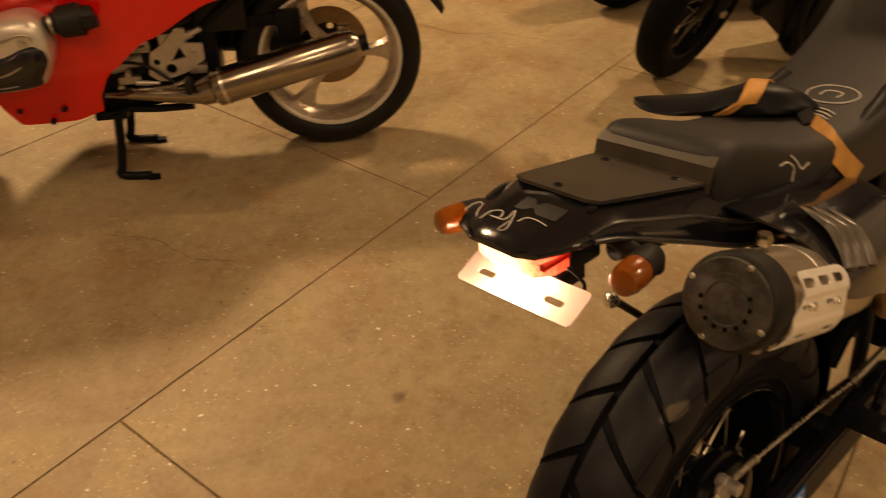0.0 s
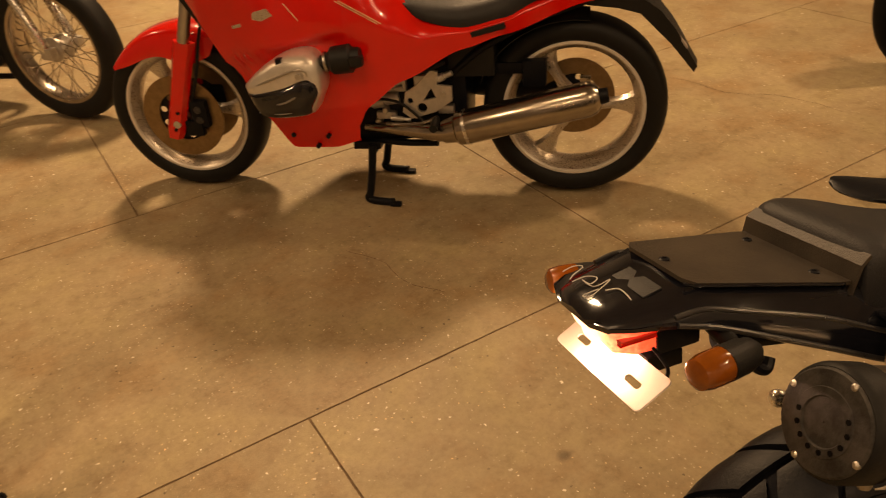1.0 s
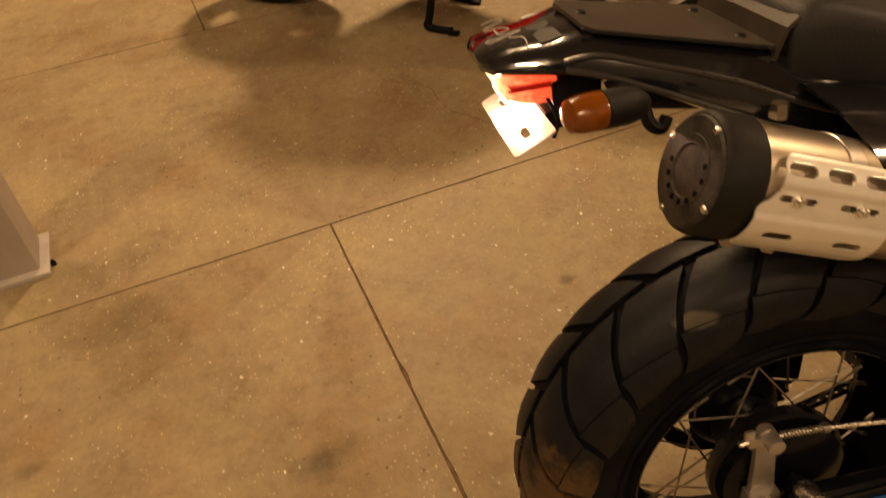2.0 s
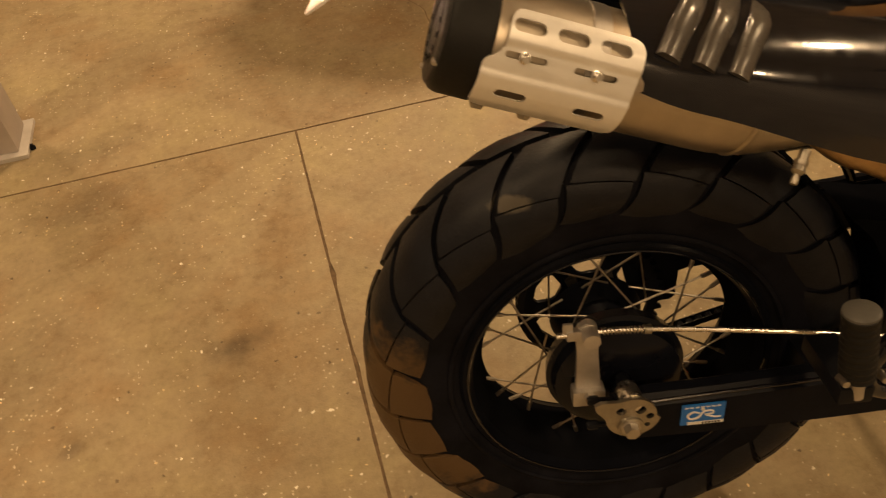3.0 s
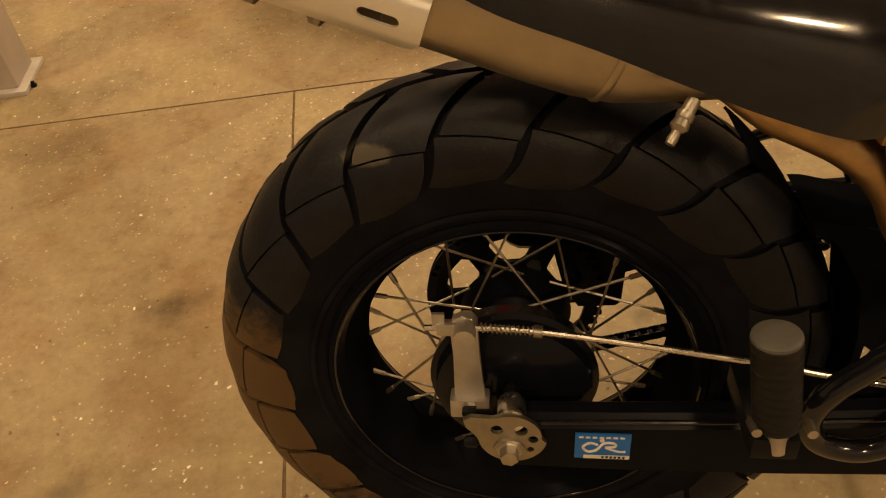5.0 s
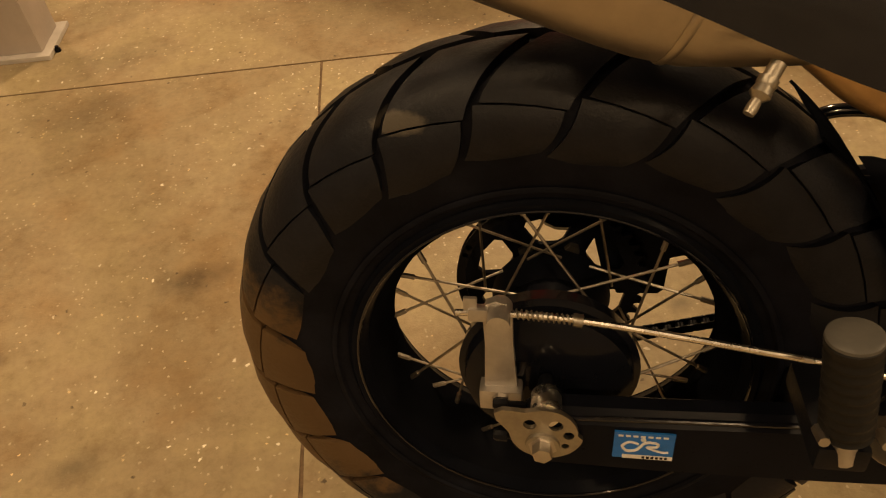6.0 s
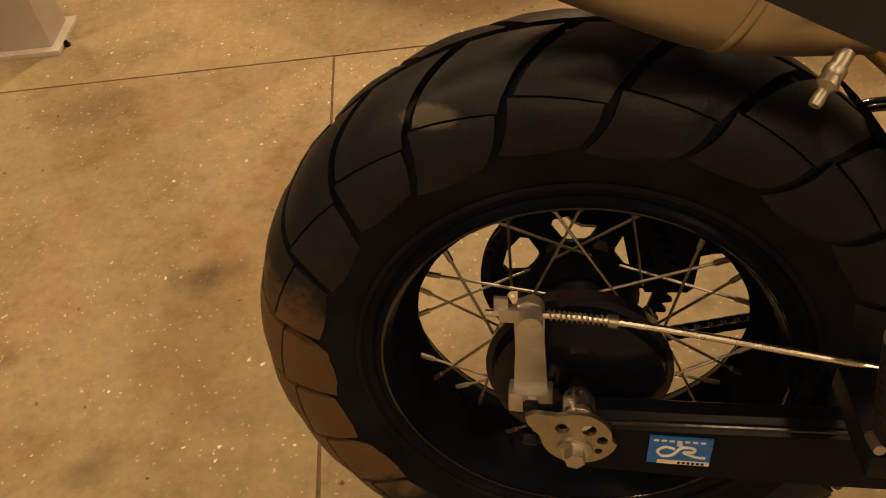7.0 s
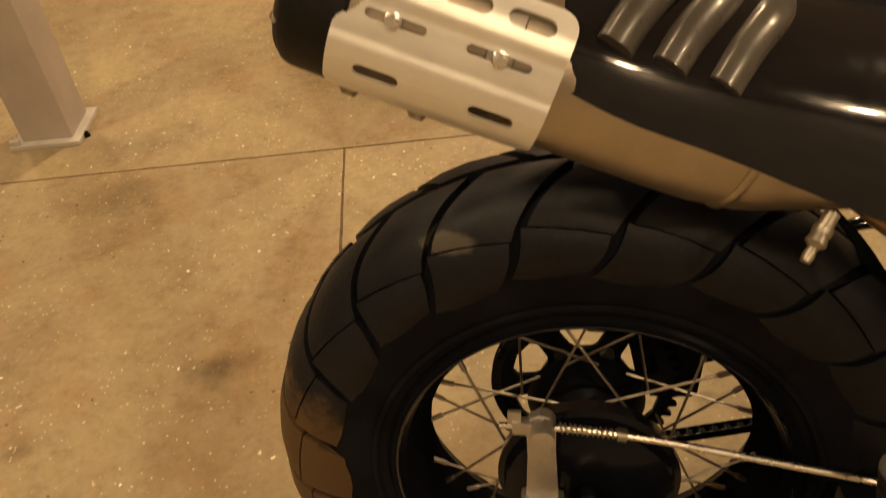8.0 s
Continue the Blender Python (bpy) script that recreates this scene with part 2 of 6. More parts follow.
SHIELD_STEEL = surface("satin_shield_steel", (0.95, 0.935, 0.90), 0.38, 0.5, vary=0.06, scale=30, fine=1400, bump=0.02)
HEATED = surface("heat_tinted_steel", (0.52, 0.36, 0.19), 0.36, 1.0, vary=0.35, scale=14, fine=250, bump=0.08)
CAN_STEEL = surface("muffler_steel", (0.54, 0.48, 0.39), 0.34, 1.0, vary=0.14, scale=16, fine=260, bump=0.05, dirt=(0.42, 0.31, 0.19), dirt_from=0.52)
RED_PAINT = surface("red_paint", (0.74, 0.008, 0.003), 0.18, vary=0.06, scale=6, fine=150, bump=0.006, coat=0.7, spec=0.4)
WHEEL_PAINT = surface("wheel_alloy_paint", (0.66, 0.60, 0.52), 0.28, 0.8, vary=0.1, scale=14, fine=220, bump=0.04)
PEG_CAP = surface("worn_grey_cap", (0.085, 0.082, 0.074), 0.5, vary=0.2, scale=40, fine=300, bump=0.1)
BRASS = surface("brass_disc", (0.30, 0.215, 0.12), 0.42, 1.0, vary=0.2, scale=30, fine=200, bump=0.05)
GREY_PAINT = surface("grey_column_paint", (0.46, 0.41, 0.375), 0.6, vary=0.12, scale=6, fine=120, bump=0.1)
PALE_PAINT = surface("pale_base_paint", (0.52, 0.49, 0.46), 0.6, vary=0.14, scale=14, fine=120, bump=0.1)
PLATE_WHITE = surface("white_plate", (0.8, 0.78, 0.74), 0.45, vary=0.04, scale=20, fine=200, bump=0.03)
AMBER = surface("amber_lens", (0.22, 0.060, 0.004), 0.14, vary=0.3, scale=30, fine=160, bump=0.15, coat=0.4)
SHELL_EDGE = surface("polished_shell_edge", (0.02, 0.02, 0.022), 0.3, vary=0.1, scale=30, fine=160, bump=0.0, spec=1.0)
TAN = surface("tan_leather", (0.58, 0.30, 0.075), 0.5, vary=0.2, scale=30, fine=300, bump=0.2)
BLUE = surface("blue_sticker", (0.018, 0.16, 0.58), 0.4, vary=0.1, scale=60, fine=300, bump=0.02)
CHALK = surface("silver_ink", (0.62, 0.6, 0.57), 0.5, vary=0.1, scale=60, fine=300, bump=0.02)


def glow(name, colour, strength):
    m, tree, bsdf = nodes_of(name)
    bsdf.inputs["Base Color"].default_value = (*colour, 1)
    bsdf.inputs["Emission Color"].default_value = (*colour, 1)
    bsdf.inputs["Emission Strength"].default_value = strength
    bsdf.inputs["Roughness"].default_value = 0.3
    return m


def lit_lens():
    """Red lamp glass, whitish where the bulb stands close behind it."""
    m, tree, bsdf = nodes_of("lit_red_lens")
    coord = tree.nodes.new("ShaderNodeTexCoord")
    off = tree.nodes.new("ShaderNodeVectorMath")
    off.operation = "DISTANCE"
    off.inputs[1].default_value = (-0.296, 0.006, 0.512)
    wire(tree, coord, "Object", off, 0)
    ribs = noise_of(tree, 160, 2, 0.5, coord)
    add = tree.nodes.new("ShaderNodeMath")
    add.operation = "MULTIPLY_ADD"
    add.inputs[1].default_value, add.inputs[2].default_value = 0.02, -0.01
    wire(tree, ribs, "Fac", add, 0)
    far = tree.nodes.new("ShaderNodeMath")
    wire(tree, off, "Value", far, 0)
    wire(tree, add, 0, far, 1)
    col = ramp(tree, far, 0, [(0.024, (1.0, 0.62, 0.32)), (0.044, (1.0, 0.36, 0.14)), (0.060, (1.0, 0.09, 0.03))])
    power = ramp(tree, far, 0, [(0.030, (1, 1, 1)), (0.052, (0.6, 0.6, 0.6)), (0.080, (0.30, 0.30, 0.30))])
    mul = tree.nodes.new("ShaderNodeMath")
    mul.operation = "MULTIPLY"
    mul.inputs[1].default_value = 3.4
    wire(tree, power, 0, mul, 0)
    wire(tree, col, 0, bsdf, "Emission Color")
    wire(tree, mul, 0, bsdf, "Emission Strength")
    bsdf.inputs["Base Color"].default_value = (0.5, 0.02, 0.01, 1)
    bsdf.inputs["Roughness"].default_value = 0.2
    return m


LENS_RED = lit_lens()
BULB = glow("lit_bulb", (1.0, 0.55, 0.22), 14.0)

# ---- mesh tools ----
V = Vector


def finish(bm, smooth=35):
    bmesh.ops.recalc_face_normals(bm, faces=bm.faces)
    me = bpy.data.meshes.new("mesh")
    bm.to_mesh(me)
    bm.free()
    if smooth and len(me.polygons):
        me.polygons.foreach_set("use_smooth", [True] * len(me.polygons))
        me.set_sharp_from_angle(angle=radians(smooth))
    return me


def part(name, bm, material, parent=None, label="", at=None, smooth=35):
    """One mesh object from a bmesh, under a thing or a part."""
    me = finish(bm, smooth)
    me.name = name
    me.materials.append(material)
    ob = new(name, me)
    if parent:
        ob.parent = parent
    if at:
        ob.matrix_basis = at if isinstance(at, Matrix) else Matrix.Translation(at)
    return tagged(ob, label)


def again(ob, m, parent=None):
    """Another object on the same mesh."""
    o = new(ob.name.split(".")[0], ob.data)
    o.parent = parent or ob.parent
    o.matrix_basis = m
    return o


def thing(name, m, label, category, group="", kind=""):
    ob = new(name)
    ob.empty_display_size = 0.1
    ob.matrix_basis = m
    return tagged(ob, label, category, group, kind)


def box(bm, lo, hi, bevel=0.0, m=None):
    lo, hi = V(lo), V(hi)
    made = bmesh.ops.create_cube(bm, size=1.0)["verts"]
    for v in made:
        v.co = V((lo[i] + (v.co[i] + 0.5) * (hi[i] - lo[i]) for i in range(3)))
    if bevel:
        edges = list({e for v in made for e in v.link_edges})
        res = bmesh.ops.bevel(bm, geom=edges, offset=bevel, segments=2, affect="EDGES", profile=0.7)
        made = list({v for f in res["faces"] for v in f.verts} | {v for v in made if v.is_valid})
    if m:
        bmesh.ops.transform(bm, matrix=m, verts=made)
    return bm


def ring_of(bm, centre, u, w, r, n):
    return [bm.verts.new(centre + (u * math.cos(2 * math.pi * i / n) + w * math.sin(2 * math.pi * i / n)) * r) for i in range(n)]


def skin(bm, a, b, closed=True):
    n = len(a)
    for i in range(n if closed else n - 1):
        j = (i + 1) % n
        try:
            bm.faces.new((a[i], a[j], b[j], b[i]))
        except ValueError:
            pass


def turned(bm, p, q, rows, n=24, caps=True):
    """A body of revolution on the line from p to q: rows of (share of the way, radius)."""
    p, q = V(p), V(q)
    axis = (q - p).normalized()
    u = axis.orthogonal().normalized()
    w = axis.cross(u)
    last = None
    first = None
    for s, r in rows:
        cur = ring_of(bm, p.lerp(q, s), u, w, max(r, 1e-4), n)
        if last:
            skin(bm, last, cur)
        first = first or cur
        last = cur
    if caps:
        bm.faces.new(first)
        bm.faces.new(last)
    return bm


def rod(bm, p, q, r, n=12):
    return turned(bm, p, q, [(0, r), (1, r)], n)


def curve_points(points, per=6):
    """A smooth line (Catmull-Rom) through a few points."""
    pts = [V(p) for p in points]
    out = []
    for i in range(len(pts) - 1):
        a, b, c, d = pts[max(0, i - 1)], pts[i], pts[i + 1], pts[min(len(pts) - 1, i + 2)]
        for k in range(per):
            t = k / per
            out.append(0.5 * ((2 * b) + (c - a) * t + (2 * a - 5 * b + 4 * c - d) * t * t + (3 * b - a - 3 * c + d) * t ** 3))
    return out + [pts[-1]]


def pipe(bm, points, r, n=12, per=6, radii=None):
    """A tube along a smooth line; radii may give one radius for each given point."""
    line = curve_points(points, per)
    rs = [r] * len(line)
    if radii:
        rs = [radii[min(int(i / per), len(radii) - 2)] * (1 - (i / per - min(int(i / per), len(radii) - 2))) + radii[min(int(i / per), len(radii) - 2) + 1] * (i / per - min(int(i / per), len(radii) - 2)) for i in range(len(line))]
    u = (line[1] - line[0]).orthogonal().normalized()
    last = first = None
    for i, p in enumerate(line):
        d = (line[min(i + 1, len(line) - 1)] - line[max(i - 1, 0)]).normalized()
        u = (u - d * u.dot(d)).normalized()
        cur = ring_of(bm, p, u, d.cross(u), rs[i], n)
        if last:
            skin(bm, last, cur)
        first = first or cur
        last = cur
    bm.faces.new(first)
    bm.faces.new(last)
    return bm


def loft(bm, sections, closed=False, caps=False):
    """A skin over rows of points, all of the same count."""
    rows = [[bm.verts.new(V(p)) for p in s] for s in sections]
    for a, b in zip(rows, rows[1:]):
        skin(bm, a, b, closed)
    if caps:
        bm.faces.new(rows[0])
        bm.faces.new(rows[-1])
    return bm


def thick(bm, depth):
    bmesh.ops.recalc_face_normals(bm, faces=bm.faces)
    bmesh.ops.solidify(bm, geom=list(bm.faces), thickness=depth)
    return bm


def plate(bm, outline, depth, holes=(), m=None, bevel=0.0):
    """A flat plate from an outline in x, z, with round or slotted holes as lists of points; depth along y."""
    loops = [outline, *holes]
    made = []
    edges = []
    for loop in loops:
        vs = [bm.verts.new((x, 0, z)) for x, z in loop]
        made += vs
        edges += [bm.edges.new((vs[i], vs[(i + 1) % len(vs)])) for i in range(len(vs))]
    faces = [g for g in bmesh.ops.triangle_fill(bm, edges=edges, use_beauty=True, use_dissolve=False)["geom"] if isinstance(g, bmesh.types.BMFace)]
    out = bmesh.ops.extrude_face_region(bm, geom=faces)["geom"]
    moved = [g for g in out if isinstance(g, bmesh.types.BMVert)]
    bmesh.ops.translate(bm, verts=moved, vec=(0, depth, 0))
    if m:
        bmesh.ops.transform(bm, matrix=m, verts=made + moved)
    return bm


def circle(x, z, r, n=20, a0=0.0, a1=2 * math.pi):
    full = abs(a1 - a0 - 2 * math.pi) < 1e-6
    return [(x + r * math.cos(a0 + (a1 - a0) * i / (n if full else n - 1)), z + r * math.sin(a0 + (a1 - a0) * i / (n if full else n - 1))) for i in range(n)]


def slot(x, z, length, r, turn=0.0, n=7):
    """A round-ended slot."""
    pts = []
    for side in (1, -1):
        for i in range(n):
            a = -math.pi / 2 + math.pi * i / (n - 1)
            px, pz = side * (length / 2 - r + r * math.cos(a)), side * r * math.sin(a)
            pts.append((x + px * math.cos(turn) - pz * math.sin(turn), z + px * math.sin(turn) + pz * math.cos(turn)))
    return pts


def table(rows, x):
    """A value between rows of (x, value), x rising."""
    for (a, va), (b, vb) in zip(rows, rows[1:]):
        if x <= b:
            t = max(0.0, (x - a) / (b - a))
            t = t * t * (3 - 2 * t) * 0.5 + t * 0.5
            return va + (vb - va) * t
    return rows[-1][1]


def lathe_y(bm, profile, n=64, closed=False):
    """A body turned about the y axis: rows of (y, radius)."""
    rows = []
    for y, r in profile:
        rows.append([bm.verts.new((r * math.cos(2 * math.pi * i / n), y, r * math.sin(2 * math.pi * i / n))) for i in range(n)])
    for a, b in zip(rows, rows[1:]):
        skin(bm, a, b)
    if closed:
        skin(bm, rows[-1], rows[0])
    return bm


def bmesh_ball(c, r):
    bm = bmesh.new()
    bmesh.ops.create_uvsphere(bm, u_segments=20, v_segments=12, radius=r, matrix=Matrix.Translation(c))
    return bm


FLAT = Matrix(((1, 0, 0, 0), (0, 0, 1, 0), (0, 1, 0, 0), (0, 0, 0, 1)))  # lays a plate's x, z outline into x, y


def turn_y(a):
    return Matrix.Rotation(a, 4, "Y")


# ---- setting ----
HALL = (-6.0, 7.0, -5.0, 8.0)
CEIL = 4.0


def build_setting():
    x0, x1, y0, y1 = HALL
    base = part("floor_bed", box(bmesh.new(), (x0, y0, -0.2), (x1, y1, -0.002)), JOINT)
    tagged(base, "dark dirt in the saw-cut floor joints", "floor", kind="structure")
    walls = {"wall_north": ((x0, y1, 0), (x1, y1 + 0.2, CEIL)), "wall_south": ((x0, y0 - 0.2, 0), (x1, y0, CEIL)),
             "wall_west": ((x0 - 0.2, y0, 0), (x0, y1, CEIL)), "wall_east": ((x1, y0, 0), (x1 + 0.2, y1, CEIL))}
    for name, (lo, hi) in walls.items():
        tagged(part(name, box(bmesh.new(), lo, hi), PLASTER), "plain plastered hall wall", "wall", kind="structure")
    tagged(part("ceiling", box(bmesh.new(), (x0, y0, CEIL), (x1, y1, CEIL + 0.2)), PLASTER), "plain hall ceiling", "ceiling", kind="structure")


build_setting()

# slabs, row by row: y from, y to, and where the cross joints lie
ROWS = [(-5.0, -2.62, 1.1), (-2.62, -1.31, 1.18), (-1.31, 0.0, 0.0), (0.0, 1.31, 1.12), (1.31, 2.62, -0.1), (2.62, 3.93, 1.12), (3.93, 8.0, -0.1)]
GAP = 0.0024


def build_floor():
    floor = thing("floor", Matrix(), "worn tan concrete floor with saw-cut joints", "floor", kind="structure")
    rng = random.Random(5)
    for y0, y1, x in ROWS:
        cuts = [HALL[0]] + [x + 2.4 * k for k in range(-3, 4) if HALL[0] + 0.1 < x + 2.4 * k < HALL[1] - 0.1] + [HALL[1]]
        for a, b in zip(cuts, cuts[1:]):
            bm = bmesh.new()
            # an outline with slightly chipped edges
            pts = []
            corners = [(a + GAP, y0 + GAP), (b - GAP, y0 + GAP), (b - GAP, y1 - GAP), (a + GAP, y1 - GAP)]
            for (ax, ay), (bx, by) in zip(corners, corners[1:] + corners[:1]):
                n = max(2, int(math.hypot(bx - ax, by - ay) / 0.04))
                for i in range(n):
                    chip = 0.0016 * rng.random() ** 2 + (0.004 * rng.random() if rng.random() < 0.06 else 0)
                    px, py = ax + (bx - ax) * i / n, ay + (by - ay) * i / n
                    d = (V(((a + b) / 2, (y0 + y1) / 2)) - V((px, py))).normalized() * chip
                    pts.append((px + d.x, py + d.y))
            top = [bm.verts.new((px, py, 0)) for px, py in pts]
            low = [bm.verts.new((px, py, -0.002)) for px, py in pts]
            bm.faces.new(top)
            skin(bm, top, low)
            part("slab", bm, CONCRETE, floor, smooth=0)
    for line, w in CRACKS:
        bm = bmesh.new()
        pts = curve_points([(*p, 0.0012) for p in line], 10)
        rows = []
        for i, p in enumerate(pts):
            q = p + V((noise.noise(p * 14) * 0.012, noise.noise(p * 14 + V((9, 0, 0))) * 0.012, 0))
            d = (pts[min(i + 1, len(pts) - 1)] - pts[max(i - 1, 0)]).normalized()
            side = V((-d.y, d.x, 0)) * w * (0.35 + rng.random())
            rows.append([q - side, q + side])
        part("crack", loft(bm, rows), JOINT, floor, smooth=0)


CRACKS = [([(2.22, 1.12), (2.27, 0.9), (2.29, 0.72), (2.42, 0.55), (2.46, 0.3)], 0.0013),
          ([(1.9, 1.3), (2.1, 1.18), (2.3, 1.08)], 0.001),
          ([(0.40, 0.62), (0.46, 0.50), (0.47, 0.36), (0.53, 0.24)], 0.001)]
build_floor()


# ---- wheels ----
def tyre_profile(half, outer, bead):
    """Half-round tyre section from bead to bead: rows of (y, radius)."""
    h = outer - bead
    side = [(0.60, 0.0), (0.78, 0.03), (0.93, 0.20), (1.0, 0.42), (0.98, 0.60), (0.90, 0.78), (0.74, 0.90), (0.50, 0.965), (0.25, 0.99)]
    rows = [(-half * a, bead + h * b) for a, b in side] + [(0, outer)] + [(half * a, bead + h * b) for a, b in reversed(side)]
    return rows


def road_tyre(parent, half, outer, bead, at, material=RUBBER_CLEAN):
    bm = lathe_y(bmesh.new(), tyre_profile(half, outer, bead), 72)
    return part("tyre", bm, material, parent, "black rubber tyre", at=at)


def arc(rows):
    """The tyre's section as a function of the share of its length: place, and the way out of the rubber."""
    pts = curve_points([(y, r, 0) for y, r in rows], 6)
    ways = [0.0]
    for a, b in zip(pts, pts[1:]):
        ways.append(ways[-1] + (b - a).length)

    def at(u):
        d = u * ways[-1]
        k = next((i for i in range(1, len(ways)) if ways[i] >= d), len(ways) - 1)
        t = (d - ways[k - 1]) / (ways[k] - ways[k - 1])
        p, g = pts[k - 1].lerp(pts[k], t), (pts[k] - pts[k - 1]).normalized()
        return p, V((-g.y, g.x, 0))

    return at


def lug(at, u0, u1, a0, a1, lifts, bend, slants, steps=9):
    """A tread block over a stretch of the tyre's section, from angle a0 to a1; bend gives how far it has turned at a share
    of its length, slants how far its two ends run askew."""
    bm = bmesh.new()
    top, low = [], []
    for i in range(steps + 1):
        t = i / steps
        ease = min(1, t * 1.5)
        up = lifts[0] + (lifts[1] - lifts[0]) * ease * ease * (3 - 2 * ease)
        trow, lrow = [], []
        for k in range(4):
            p, out = at(u0 + (u1 - u0) * t + (slants[0] * (1 - t) + slants[1] * t) * (k / 3 - 0.5))
            a = a0 + bend(t) + (a1 - a0) * k / 3
            for row, d in ((trow, up - (0.0016 if k in (0, 3) or i in (0, steps) else 0)), (lrow, -0.005)):
                q = p + out * d
                row.append(bm.verts.new((q.y * math.cos(a), q.x, q.y * math.sin(a))))
        top.append(trow)
        low.append(lrow)
    for a, b in zip(top, top[1:]):
        skin(bm, a, b, False)
    edge = lambda g: [r[0] for r in g] + g[-1][1:] + [r[-1] for r in reversed(g[:-1])] + list(reversed(g[0][1:-1]))
    skin(bm, edge(top), edge(low))
    return bm


def knobby_tyre(parent, at):
    """Fat block-pattern tyre; every tread block is a piece on a shared mesh."""
    half, outer, bead = 0.070, 0.312, 0.186
    rows = tyre_profile(half, outer, bead)
    tyre = part("tyre", lathe_y(bmesh.new(), rows, 96), SIDEWALL, parent, "fat dusty rubber tyre", at=at)
    # a thin moulded rib near the bead
    part("bead_rib", lathe_y(bmesh.new(), [(-half * 0.93, bead + 0.020), (-half * 0.97, bead + 0.022), (-half * 0.97, bead + 0.025), (-half * 0.955, bead + 0.027)], 96, True), SIDEWALL, tyre)
    sec = arc(rows)
    n = 22
    step = 2 * math.pi / n

    def line(v):
        """The groove's angle where it crosses the section at share v."""
        return radians(107 - 58 * (v - 0.26) - 2.5 * math.sin(math.pi * min(1, max(0, (v - 0.13) / 0.18))))

    for sign in (-1, 1):
        def u(v):
            return v if sign < 0 else 1 - v
        off = 0.0 if sign < 0 else step / 2
        wide, thin = radians(2.4), radians(2.9)

        def block(v0, v1, g, lifts, slants, slip=0.0):
            a = line(v0) + off + g / 2 + radians(slip)
            return lug(sec, u(v0), u(v1), a, a + step - g, lifts, lambda t: line(v0 + (v1 - v0) * t) - line(v0), [c * -sign for c in slants])

        blocks = [block(0.135, 0.3012, wide, (-0.003, 0.0080), (0.0, 0.024)), block(0.160, 0.3012, wide, (-0.003, 0.0080), (0.0, 0.024)), block(0.3042, 0.486, thin, (0.0085, 0.0085), (0.024, 0.0), -0.7)]
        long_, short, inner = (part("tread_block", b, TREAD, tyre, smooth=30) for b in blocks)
        short.matrix_basis = turn_y(-step)
        for i in range(1, n):
            if i > 1:
                again(short if i % 2 else long_, turn_y(-i * step))
            again(inner, turn_y(-i * step))
    return tyre


def spokes(parent, n, hub_r, hub_y, rim_r, rim_y, r, material, nipple=True, lead=0.55):
    """Crossed wire spokes: each a mesh object on a shared mesh."""
    for side in (-1, 1):
        for cross in (-1, 1):
            bm = bmesh.new()
            p = V((hub_r * math.cos(cross * lead), side * hub_y, hub_r * math.sin(cross * lead)))
            q = V((rim_r, side * rim_y, 0))
            rod(bm, p, q, r, 6)
            if nipple:
                rod(bm, q.lerp(p, 0.12), q, r * 1.9, 6)
            first = part("spoke", bm, material, parent)
            k = n // 4
            off = (0.0 if side < 0 else 0.5) + (0.0 if cross < 0 else 0.25)
            first.matrix_basis = turn_y(2 * math.pi * off / k)
            for i in range(1, k):
                again(first, turn_y(2 * math.pi * (i + off) / k))


